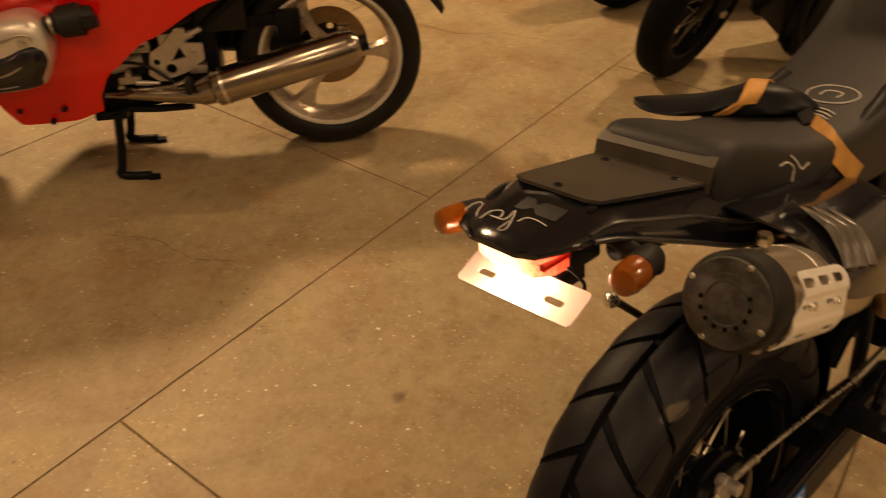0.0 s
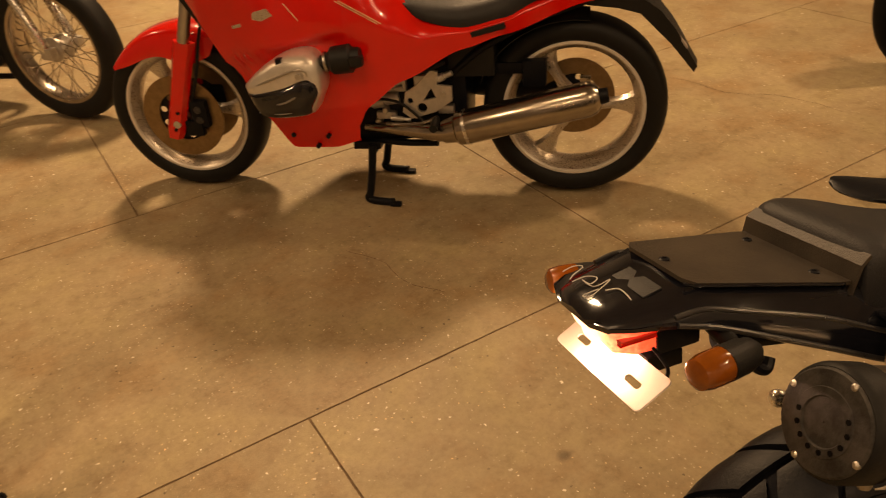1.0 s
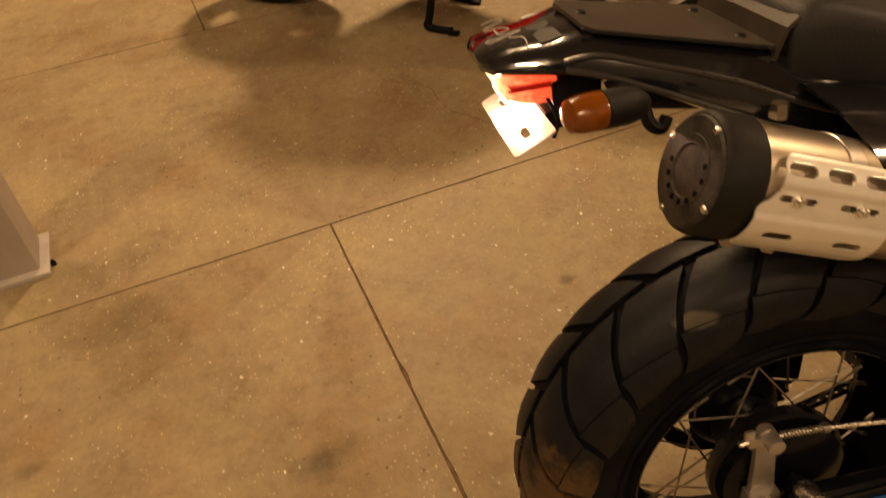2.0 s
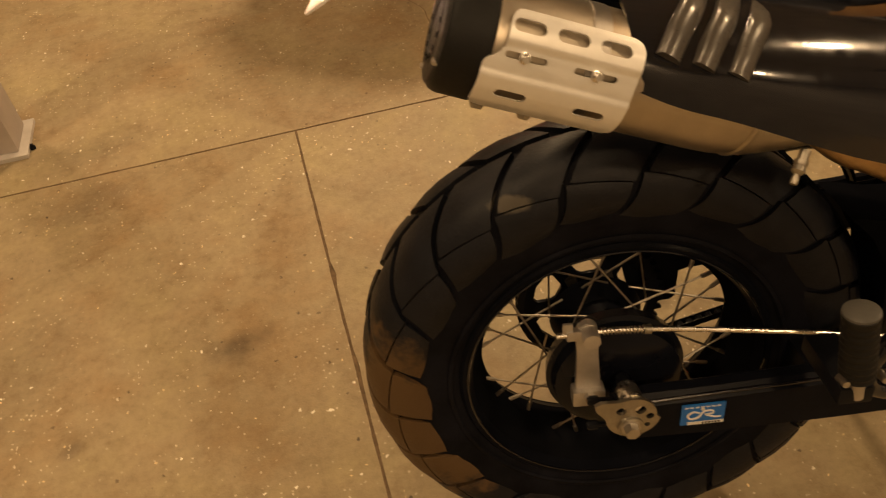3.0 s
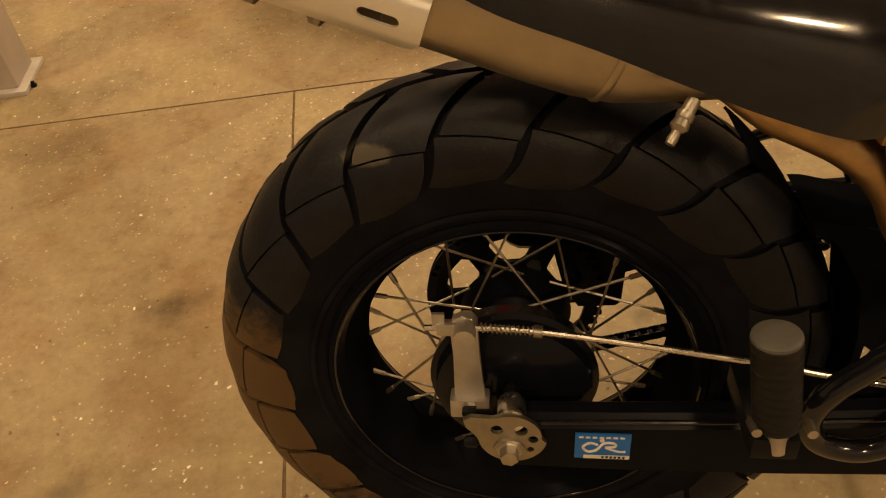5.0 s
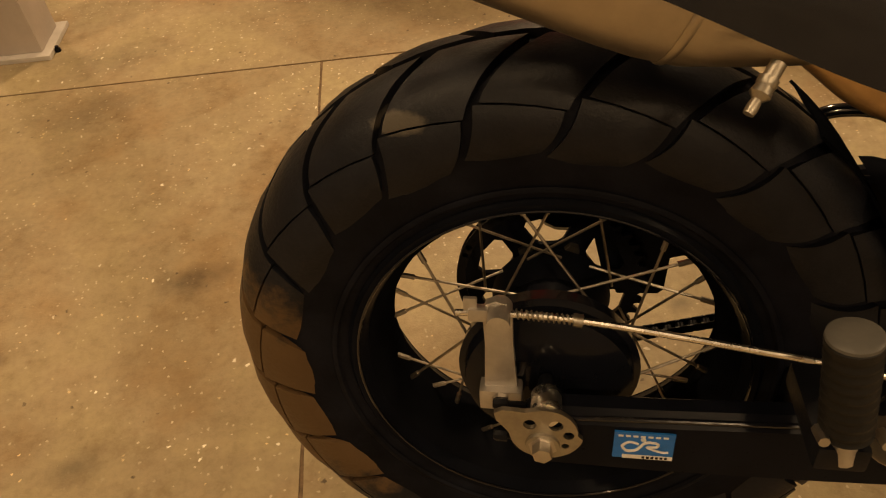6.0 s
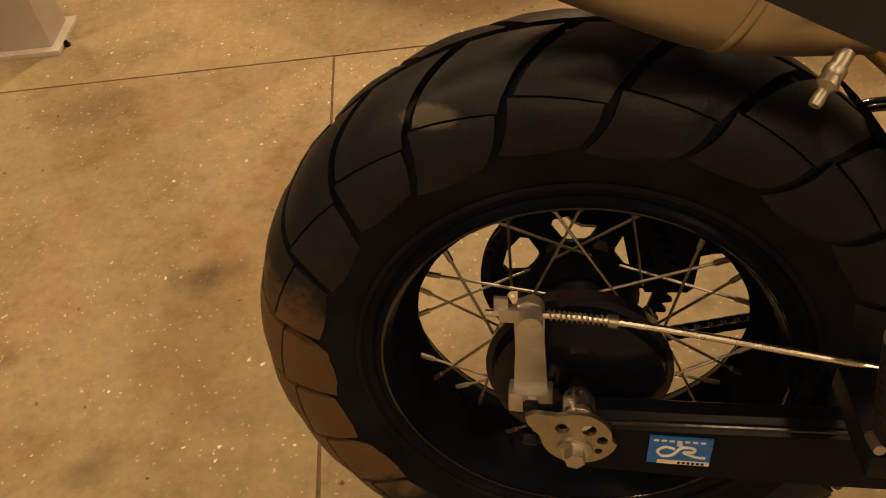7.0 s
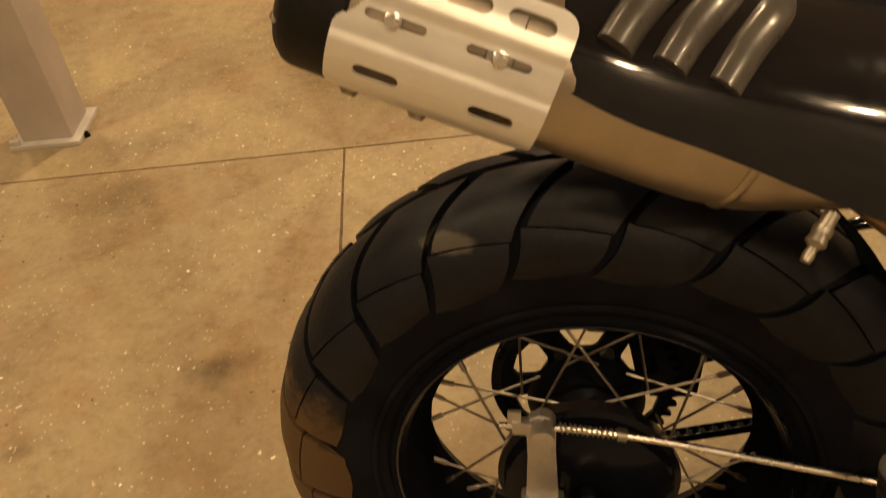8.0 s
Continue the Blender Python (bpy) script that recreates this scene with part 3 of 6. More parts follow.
def cast_wheel(parent, at, outer, half, bead, disc_sides, disc_r):
    """Three-spoke cast wheel with tyre and brake discs."""
    road_tyre(parent, half, outer, bead, at)
    w = half * 0.78
    prof = [(-w, bead + 0.006), (-w * 0.97, bead - 0.006), (-w * 0.8, bead - 0.012), (-w * 0.45, bead - 0.03), (0, bead - 0.034), (w * 0.45, bead - 0.03), (w * 0.8, bead - 0.012), (w * 0.97, bead - 0.006), (w, bead + 0.006), (w * 0.5, bead + 0.002), (-w * 0.5, bead + 0.002)]
    rim = part("rim", lathe_y(bmesh.new(), prof, 72, True), WHEEL_PAINT, parent, "pale cast alloy rim", at=at)
    for sgn in (-1, 1):
        lip = [(sgn * w * 0.99, bead + 0.007), (sgn * (w + 0.004), bead + 0.003), (sgn * (w + 0.004), bead - 0.005), (sgn * w * 0.96, bead - 0.010)]
        part("rim_lip", lathe_y(bmesh.new(), lip, 72, True), LIP_PAINT, rim)
    for k in range(3):
        bm = bmesh.new()
        secs = []
        for s in range(7):
            t = s / 6
            x = 0.035 + (bead - 0.062) * t
            hw = 0.030 - 0.016 * math.sin(math.pi * t) + 0.016 * t ** 4
            d = 0.024 - 0.010 * t
            secs.append([(x, -d, -hw), (x, -d * 0.3, -hw * 1.15), (x, d, -hw * 0.8), (x, d * 1.25, 0), (x, d, hw * 0.8), (x, -d * 0.3, hw * 1.15), (x, -d, hw)])
        ob = part("wheel_spoke", loft(bm, secs, True, True), WHEEL_PAINT, rim)
        ob.matrix_basis = turn_y(radians(-60 - 120 * k))
    hub = turned(bmesh.new(), (0, -0.06, 0), (0, 0.06, 0), [(0, 0.025), (0.1, 0.045), (0.3, 0.055), (0.7, 0.055), (0.9, 0.045), (1, 0.025)], 28)
    part("hub", hub, ALLOY, rim)
    for y in disc_sides:
        ob = part("brake_disc", plate(bmesh.new(), circle(0, 0, disc_r, 48), 0.005, [circle(0, 0, disc_r * 0.60, 36)]), BRASS, parent, "bronze-tinted brake disc", at=(at[0], at[1] + y, at[2]))
        cells = [circle(math.cos(a) * disc_r * 0.50, math.sin(a) * disc_r * 0.50, disc_r * 0.085, 8) for a in (2 * math.pi * (i + 0.5) / 9 for i in range(9))]
        part("disc_carrier", plate(bmesh.new(), circle(0, 0, disc_r * 0.63, 36), 0.004, cells + [circle(0, 0, 0.03, 16)], Matrix.Translation((0, -0.0045, 0))), SATIN_BLACK, ob)
    return rim


# ---- trail motorcycle with the lit tail lamp ----
SEAT_DROP = 0.016  # how far the saddle sits below the first line of the tail


def mirrored(pts):
    return [(x, -y, z) for x, y, z in reversed(pts)]


def trail_bike():
    bike = thing("trail_motorcycle", TRAIL, "black trail motorcycle with fat block-tread rear tyre leaning on its stand", "motorcycle")
    # wheel; the axle and what it carries sit a little below the frame's datum
    wheel, low = V((0.001, -0.030, -0.013)), Matrix.Translation((0.004, 0, -0.010))
    knobby_tyre(bike, wheel)
    prof = [(-0.060, 0.198), (-0.064, 0.194), (-0.062, 0.186), (-0.050, 0.181), (-0.034, 0.172), (-0.012, 0.1655), (0.012, 0.1655), (0.034, 0.172), (0.050, 0.181), (0.062, 0.186), (0.064, 0.194), (0.060, 0.198), (0.03, 0.182), (-0.03, 0.182)]
    rim = part("rim", lathe_y(bmesh.new(), prof, 80, True), RIM_BLACK, bike, "black enamelled wheel rim", at=wheel)
    well_prof = [(-0.0495, 0.1802), (-0.034, 0.1712), (-0.012, 0.1648), (0.012, 0.1648), (0.034, 0.1712), (0.0495, 0.1802)]
    part("rim_well", lathe_y(bmesh.new(), well_prof, 80), RIM_WELL, rim)
    for y in (-0.0635, 0.0635):
        part("rim_edge", pipe(bmesh.new(), [(0.1875 * math.cos(2 * math.pi * k / 60), y, 0.1875 * math.sin(2 * math.pi * k / 60)) for k in range(61)], 0.0016, 8), GLOSS_BLACK, rim)
    spokes(rim, 28, 0.072, 0.030, 0.1665, 0.010, 0.0015, SPOKE_STEEL, lead=0.8)
    hub = turned(bmesh.new(), (0, -0.04, 0), (0, 0.06, 0), [(0, 0.076), (0.06, 0.079), (0.12, 0.074), (0.3, 0.05), (0.7, 0.045), (0.85, 0.06), (0.95, 0.064), (1, 0.06)], 36)
    part("hub", hub, RIM_BLACK, bike, at=wheel)
    drum = turned(bmesh.new(), (0, -0.040, 0.0), (0, -0.085, 0.0), [(0, 0.086), (0.35, 0.088), (0.42, 0.082), (0.75, 0.079), (0.9, 0.066), (1, 0.03)], 44)
    part("brake_drum", drum, DRUM_BLACK, bike, "black brake drum", at=wheel)
    # sprocket on the far side
    teeth, outline = 42, []
    for i in range(teeth):
        for r, k in ((0.097, 0.1), (0.105, 0.35), (0.105, 0.55), (0.097, 0.8)):
            a = 2 * math.pi * (i + k) / teeth
            outline.append((r * math.cos(a), r * math.sin(a)))
    def window(mid):
        """A rounded opening between two arms of the sprocket."""
        pts = []
        for r, spread, da in ((0.052, 0.18, -1), (0.057, 0.27, -1), (0.076, 0.34, -1), (0.083, 0.27, -1), (0.085, 0.0, 0), (0.083, 0.27, 1), (0.076, 0.34, 1), (0.057, 0.27, 1), (0.052, 0.18, 1)):
            pts.append((r * math.cos(mid + da * spread), r * math.sin(mid + da * spread)))
        return pts

    wins = [window(radians(95 + 60 * i)) for i in range(6)]
    sprocket = part("sprocket", plate(bmesh.new(), outline, 0.006, wins), RIM_BLACK, bike, at=wheel + V((0, 0.082, 0)))
    for i in range(6):
        a = radians(125 + 60 * i)
        part("sprocket_bolt", turned(bmesh.new(), (0.05 * math.cos(a), -0.006, 0.05 * math.sin(a)), (0.05 * math.cos(a), 0.0, 0.05 * math.sin(a)), [(0, 0.008), (1, 0.009)], 6), ZINC, sprocket)
    guard = [(0.030, 0.115), (0.090, 0.120), (0.260, 0.100), (0.265, 0.040), (0.140, 0.030), (0.128, 0.026), (0.126, -0.018), (0.120, -0.024), (0.075, -0.026), (0.055, 0.010), (0.040, 0.070)]
    part("chain_guard", plate(bmesh.new(), guard, 0.012), RIM_BLACK, bike, "black chain guard plate", at=wheel + V((0, 0.098, 0)))
    # chain: outer plates along both runs and round the sprocket
    link = bmesh.new()
    for y in (-0.006, 0.006):
        plate(link, slot(0, 0, 0.021, 0.0052, 0, 5), 0.0014, m=Matrix.Translation((0, y, 0)))
    rod(link, (-0.0055, -0.006, 0), (-0.0055, 0.007, 0), 0.0035, 8)
    rod(link, (0.0055, -0.006, 0), (0.0055, 0.007, 0), 0.0035, 8)
    first = part("chain_link", link, SATIN_BLACK, bike)
    spots = []
    for i in range(24):
        x = 0.02 + i * 0.0135
        spots += [(x, 0.101 - 0.08 * (x - 0.02), 4.6), (x, -0.101 + 0.31 * (x - 0.02), -17.2)]
    spots += [(0.101 * math.cos(a), 0.101 * math.sin(a), -math.degrees(a) + 90) for a in (math.pi * (0.5 + k / 24) for k in range(25))]
    for k, (x, z, a) in enumerate(spots):
        m = Matrix.Translation(wheel) @ pose(x, 0.085, z, 0, a, 0)
        if k:
            again(first, m, bike)
        else:
            first.matrix_basis = m
    # swing arm
    for side in (-1, 1):
        y0, y1 = (-0.168, -0.132) if side < 0 else (0.118, 0.150)
        arm = bmesh.new()
        secs = []
        for x, zl, zh in ((-0.022, -0.034, 0.012), (-0.012, -0.046, 0.020), (0.0, -0.052, 0.022), (0.1, -0.054, 0.024), (0.24, -0.052, 0.03), (0.42, -0.045, 0.045)):
            b = 0.011
            secs.append([(x, y0 + b, zl), (x, y1 - b, zl), (x, y1, zl + b), (x, y1, zh - b), (x, y1 - b, zh), (x, y0 + b, zh), (x, y0, zh - b), (x, y0, zl + b)])
        arm_ob = part("swing_arm", loft(arm, secs, True, True), ARM_BLACK, bike, "black box-section swing arm", at=low if side < 0 else low @ Matrix.Translation((0, -0.02, 0.080)))
        part("arm_edge", pipe(bmesh.new(), [(-0.01, y0 + 0.004, 0.0135), (0.1, y0 + 0.004, 0.0185), (0.24, y0 + 0.004, 0.0245), (0.40, y0 + 0.004, 0.038)], 0.0026, 10), GLOSS_BLACK, arm_ob)
        for z in (-0.03, 0.012):
            part("adjuster_bolt", turned(bmesh.new(), (-0.022, (y0 + y1) / 2, z), (-0.052, (y0 + y1) / 2, z), [(0, 0.0035), (0.55, 0.0035), (0.56, 0.006), (0.9, 0.006), (1, 0.004)], 8), SATIN_BLACK, arm_ob)
    part("swing_arm_brace", box(bmesh.new(), (0.21, -0.15, -0.03), (0.25, 0.14, 0.028), 0.006), SATIN_BLACK, bike, at=low)
    # axle, snail cam and spacer
    tear = []
    for i in range(40):
        a = 2 * math.pi * i / 40
        tip = math.exp(-((a - math.radians(152)) / 0.30) ** 2)
        tear.append(((0.0285 + 0.005 * (a / (2 * math.pi)) + 0.020 * tip) * math.cos(a), (0.0285 + 0.0035 * (a / (2 * math.pi)) + 0.020 * tip) * math.sin(a)))
    holes = [circle(x, z, r, 14) for x, z, r in ((-0.0136, 0.0112, 0.0060), (0.0090, 0.0110, 0.0064), (0.0205, -0.0004, 0.0048), (0.0180, -0.0140, 0.0034))]
    cam_plate = part("chain_adjuster", plate(bmesh.new(), tear, 0.005, holes), ZINC, bike, "grey zinc-plated snail cam with round holes", at=(0.0, -0.176, -0.005))
    part("washer", turned(bmesh.new(), (-0.002, -0.003, -0.014), (-0.002, 0.001, -0.014), [(0, 0.0150), (0.6, 0.0155), (1, 0.0155)], 24), ZINC, cam_plate)
    nut = turned(bmesh.new(), (-0.002, -0.014, -0.014), (-0.002, 0, -0.014), [(0, 0.005), (0.02, 0.0088), (0.75, 0.0095), (0.76, 0.013), (1, 0.013)], 6)
    part("axle_nut", nut, STEEL, cam_plate)
    part("axle_spacer", turned(bmesh.new(), (0, -0.132, 0.0), (0, -0.085, 0.0), [(0, 0.014), (0.45, 0.014), (0.5, 0.018), (1, 0.018)], 24), RIM_BLACK, bike, at=low)
    anchor = part("anchor_bolt", turned(bmesh.new(), (-0.004, -0.172, 0.024), (-0.004, -0.142, 0.020), [(0, 0.0125), (0.08, 0.0138), (0.9, 0.0138), (1, 0.012)], 28), BRIGHT_STEEL, bike, "plated anchor bolt", at=low)
    part("anchor_stud", turned(bmesh.new(), (-0.004, -0.142, 0.020), (-0.004, -0.122, 0.017), [(0, 0.009), (1, 0.008)], 16), SATIN_BLACK, anchor)
    # brake lever, clevis, return spring and rod
    lever = [(-0.016, -0.012), (0.016, -0.012), (0.013, 0.06), (0.0135, 0.095), (0.009, 0.106), (0, 0.11), (-0.009, 0.106), (-0.0125, 0.095), (-0.012, 0.06)]
    lever_ob = part("brake_lever", plate(bmesh.new(), lever, 0.008, m=pose(-0.046, -0.128, 0.004, 0, -2, 0)), ALLOY, bike, "dull grey alloy brake lever", at=low)
    part("lever_clamp", box(bmesh.new(), (-0.066, -0.136, -0.012), (-0.026, -0.116, 0.012), 0.004), ALLOY, lever_ob)
    part("lever_bolt", turned(bmesh.new(), (-0.046, -0.142, 0.004), (-0.046, -0.134, 0.004), [(0, 0.005), (0.3, 0.0075), (1, 0.0075)], 6), STEEL, lever_ob)
    part("clevis_pin", turned(bmesh.new(), (-0.047, -0.146, 0.101), (-0.047, -0.114, 0.101), [(0, 0.0100), (0.9, 0.0110), (1, 0.009)], 20), ALLOY, lever_ob)
    part("wing_nut", box(box(bmesh.new(), (-0.074, -0.134, 0.094), (-0.056, -0.124, 0.108), 0.003), (-0.078, -0.131, 0.104), (-0.066, -0.127, 0.118), 0.0015), ALLOY, lever_ob)
    part("brake_rod", pipe(bmesh.new(), [(-0.085, -0.130, 0.1015), (0.018, -0.130, 0.099), (0.207, -0.130, 0.068), (0.282, -0.130, 0.0525), (0.345, -0.130, 0.0405)], 0.0032, 10), BRIGHT_STEEL, bike, "bright steel brake rod", at=low)
    part("rod_end", turned(bmesh.new(), (0.342, -0.13, 0.041), (0.46, -0.13, 0.034), [(0, 0.004), (0.02, 0.0070), (0.17, 0.0070), (0.18, 0.0080), (1, 0.0080)], 14), ZINC, bike, at=low)
    coil = [(-0.033 + 0.052 * i / 96, -0.130 + 0.0040 * math.cos(2 * math.pi * i / 8), 0.1025 - 0.004 * i / 96 + 0.0040 * math.sin(2 * math.pi * i / 8)) for i in range(97)]
    part("return_spring", pipe(bmesh.new(), coil, 0.0009, 5, 2), ZINC, bike, "fine coiled return spring", at=low)
    part("rod_collar", turned(bmesh.new(), (0.016, -0.13, 0.099), (0.024, -0.13, 0.098), [(0, 0.006), (1, 0.006)], 12), ZINC, bike, at=low)
    # maker's sticker: plain shapes
    sticker = part("sticker", box(bmesh.new(), (0.052, -0.1705, -0.026), (0.113, -0.1685, 0.020)), BLUE, bike, "blue sticker with white swooping shapes", at=Matrix.Translation((0.060, -0.1705, -0.016)) @ Matrix.Diagonal((0.85, 1, 0.72, 1)) @ Matrix.Translation((-0.052, 0.1705, 0.0)))
    ink = bmesh.new()
    pipe(ink, [(0.077, -0.1707, 0.001), (0.068, -0.1707, 0.004), (0.061, -0.1707, -0.004), (0.066, -0.1707, -0.012), (0.076, -0.1707, -0.009), (0.084, -0.1707, 0.004), (0.095, -0.1707, 0.004), (0.096, -0.1707, -0.002), (0.086, -0.1707, -0.004), (0.100, -0.1707, -0.011), (0.108, -0.1707, -0.011)], 0.0016, 6)
    rod(ink, (0.0815, -0.1715, 0.009), (0.0815, -0.170, 0.009), 0.0028, 10)
    for k in range(7):
        box(ink, (0.056 + k * 0.0075, -0.1709, 0.0125), (0.061 + k * 0.0075, -0.1700, 0.0155))
    part("sticker_print", ink, PLATE_WHITE, sticker)
    part("sticker_strip", box(bmesh.new(), (0.062, -0.1709, -0.026), (0.113, -0.1695, -0.0195)), PLATE_WHITE, sticker)
    bars = bmesh.new()
    for k in range(6):
        box(bars, (0.082 + k * 0.0046, -0.1713, -0.0245), (0.0848 + k * 0.0046, -0.1705, -0.021))
    part("sticker_bars", bars, SATIN_BLACK, sticker)
    # folded passenger foot peg and its bracket
    rows = [(0, 0.0165), (0.015, 0.0178)]
    for k in range(9):
        rows += [(0.08 + k * 0.1, 0.0178), (0.10 + k * 0.1, 0.0166), (0.14 + k * 0.1, 0.0166), (0.16 + k * 0.1, 0.0178)]
    peg = part("foot_peg", turned(bmesh.new(), (0.186, -0.252, 0.192), (0.202, -0.250, 0.104), rows, 28), RUBBER_CLEAN, bike, "ridged grey rubber foot peg folded upright")
    part("peg_cap", turned(bmesh.new(), (0.1855, -0.252, 0.195), (0.186, -0.252, 0.1915), [(0, 0.0150), (0.4, 0.0172), (1, 0.0176)], 28), PEG_CAP, peg, "worn grey peg cap")
    part("peg_stem", turned(bmesh.new(), (0.202, -0.250, 0.106), (0.207, -0.249, 0.076), [(0, 0.013), (0.2, 0.009), (1, 0.0085)], 14), ALLOY, peg)
    part("peg_hinge", box(bmesh.new(), (0.186, -0.256, 0.070), (0.222, -0.170, 0.092), 0.004), SATIN_BLACK, bike)
    for x in (0.188, 0.228):
        part("hinge_bolt", turned(bmesh.new(), (x - 0.004, -0.264, 0.108), (x - 0.004, -0.250, 0.106), [(0, 0.004), (1, 0.005)], 8), STEEL, bike)
    part("peg_bracket", pipe(bmesh.new(), [(0.42, -0.185, 0.215), (0.36, -0.195, 0.198), (0.326, -0.2, 0.170), (0.306, -0.2, 0.141), (0.284, -0.2, 0.116), (0.262, -0.2, 0.091), (0.250, -0.2, 0.062), (0.257, -0.2, 0.036), (0.279, -0.2, 0.023), (0.308, -0.2, 0.024), (0.352, -0.2, 0.054), (0.42, -0.19, 0.10)], 0.0105, 14), GLOSS_BLACK, bike, "gloss black tube bracket")
    part("bracket_plate", plate(bmesh.new(), [(0.25, 0.045), (0.36, 0.020), (0.40, -0.02), (0.36, -0.05), (0.25, -0.05)], 0.004, m=Matrix.Translation((0, -0.118, 0))), SATIN_BLACK, bike)
    # frame, shock and engine rear
    for side in (-1, 1):
        part("frame_tube", pipe(bmesh.new(), [(-0.2, side * 0.06, 0.505), (0.0, side * 0.085, 0.48), (0.2, side * 0.09, 0.46), (0.42, side * 0.08, 0.50)], 0.012, 12), SATIN_BLACK, bike)
        part("frame_tube", pipe(bmesh.new(), [(0.24, side * 0.08, 0.46), (0.37, side * 0.09, 0.34), (0.43, side * 0.10, 0.14), (0.44, side * 0.10, -0.04)], 0.0125, 12), SATIN_BLACK, bike)
    part("engine_case", box(box(bmesh.new(), (0.49, -0.14, 0.0), (0.62, 0.13, 0.22), 0.03), (0.42, -0.09, 0.2), (0.60, 0.09, 0.40), 0.02), RIM_BLACK, bike, "black engine case")
    part("air_box", box(bmesh.new(), (0.22, -0.075, 0.31), (0.42, 0.085, 0.47), 0.02), RIM_BLACK, bike)
    well = [(0.256, 0.188), (0.268, 0.188), (0.312, 0.178), (0.42, 0.172), (0.42, 0.080), (0.39, 0.072), (0.365, 0.048), (0.350, 0.036), (0.330, 0.050), (0.328, -0.06), (0.322, -0.06), (0.322, 0.06), (0.312, 0.115), (0.285, 0.160)]
    part("inner_mudguard", plate(bmesh.new(), well, 0.085, m=Matrix.Translation((0, -0.098, 0))), RIM_WELL, bike, "black inner mudguard and shock cover")
    part("mudguard_edge", pipe(bmesh.new(), [(0.292, -0.094, 0.181), (0.312, -0.094, 0.178), (0.335, -0.094, 0.1765)], 0.0020, 8), GLOSS_BLACK, bike)
    hug = [[(0.001 + 0.321 * math.cos(radians(a)), y, -0.013 + (0.321 - 0.25 * max(0.0, abs(y + 0.005) - 0.04)) * math.sin(radians(a))) for y in (-0.06, -0.04, -0.005, 0.03, 0.05)] for a in range(6, 52, 4)]
    part("hugger", thick(loft(bmesh.new(), hug), 0.003), RIM_WELL, bike, "thin black tyre hugger")
    part("far_tube", pipe(bmesh.new(), [(0.215, 0.11, 0.135), (0.2455, 0.11, 0.1567), (0.2647, 0.11, 0.1685), (0.2863, 0.11, 0.1723), (0.313, 0.11, 0.1705), (0.3391, 0.11, 0.1579), (0.3623, 0.11, 0.1333), (0.380, 0.11, 0.097), (0.40, 0.11, 0.04)], 0.0072, 12), GLOSS_BLACK, bike, "gloss black tube")
    post = []
    for x, y, z, w in ((0.258, -0.176, 0.372, 0.022), (0.2655, -0.186, 0.3237, 0.022), (0.2727, -0.190, 0.2953, 0.021), (0.2805, -0.190, 0.2681, 0.020), (0.2935, -0.190, 0.2396, 0.019), (0.312, -0.190, 0.2156, 0.018), (0.350, -0.185, 0.190, 0.018)):
        post.append([(x + w * math.cos(a) * 0.8, y + 0.016 * math.sin(a), z + w * math.cos(a) * 0.3) for a in (2 * math.pi * k / 14 for k in range(14))])
    dense = [curve_points(c, 3) for c in zip(*post)]
    part("frame_strut", loft(bmesh.new(), list(zip(*dense)), True, True), GLOSS_BLACK, bike, "gloss black frame strut", smooth=60)
    # front half: tank, fork, front wheel, handlebar and side stand
    tank = []
    for x, w, zb, zt in ((0.68, 0.10, 0.46, 0.62), (0.73, 0.135, 0.45, 0.70), (0.80, 0.15, 0.45, 0.75), (0.90, 0.135, 0.47, 0.74), (0.98, 0.08, 0.52, 0.68)):
        tank.append([(x, -w, zb), (x, -w * 1.05, (zb + zt) / 2), (x, -w * 0.55, zt), (x, w * 0.55, zt), (x, w * 1.05, (zb + zt) / 2), (x, w, zb)])
    part("fuel_tank", loft(bmesh.new(), tank, True, True), GLOSS_BLACK, bike, "gloss black fuel tank", smooth=60)
    part("engine_front", box(box(bmesh.new(), (0.60, -0.13, -0.06), (0.86, 0.13, 0.18), 0.03), (0.62, -0.09, 0.16), (0.80, 0.09, 0.44), 0.02), SATIN_BLACK, bike)
    front = (1.36, 0, 0.02)
    part("front_tyre", lathe_y(bmesh.new(), tyre_profile(0.062, 0.315, 0.215), 64), RUBBER, bike, at=front)
    part("front_rim", lathe_y(bmesh.new(), [(-0.05, 0.222), (-0.048, 0.208), (-0.02, 0.196), (0.02, 0.196), (0.048, 0.208), (0.05, 0.222), (0.02, 0.213), (-0.02, 0.213)], 56, True), RIM_BLACK, bike, at=front)
    part("front_hub", turned(bmesh.new(), (1.36, -0.06, 0.02), (1.36, 0.06, 0.02), [(0, 0.03), (0.1, 0.06), (0.9, 0.06), (1, 0.03)], 24), SATIN_BLACK, bike)
    for side in (-1, 1):
        part("fork_leg", turned(bmesh.new(), (1.37, side * 0.09, 0.0), (1.06, side * 0.09, 0.72), [(0, 0.015), (0.04, 0.028), (0.5, 0.027), (0.52, 0.02), (1, 0.02)], 16), SATIN_BLACK, bike)
    part("front_mudguard", thick(loft(bmesh.new(), [[(1.36 + math.cos(radians(a)) * 0.345, y, 0.02 + math.sin(radians(a)) * (0.345 - abs(y) * 0.3)) for y in (-0.07, -0.035, 0, 0.035, 0.07)] for a in range(40, 170, 10)]), 0.003), GLOSS_BLACK, bike)
    part("handlebar", pipe(bmesh.new(), [(0.92, -0.38, 0.86), (0.98, -0.24, 0.86), (1.04, -0.08, 0.76), (1.04, 0.08, 0.76), (0.98, 0.24, 0.86), (0.92, 0.38, 0.86)], 0.011, 10), SATIN_BLACK, bike)
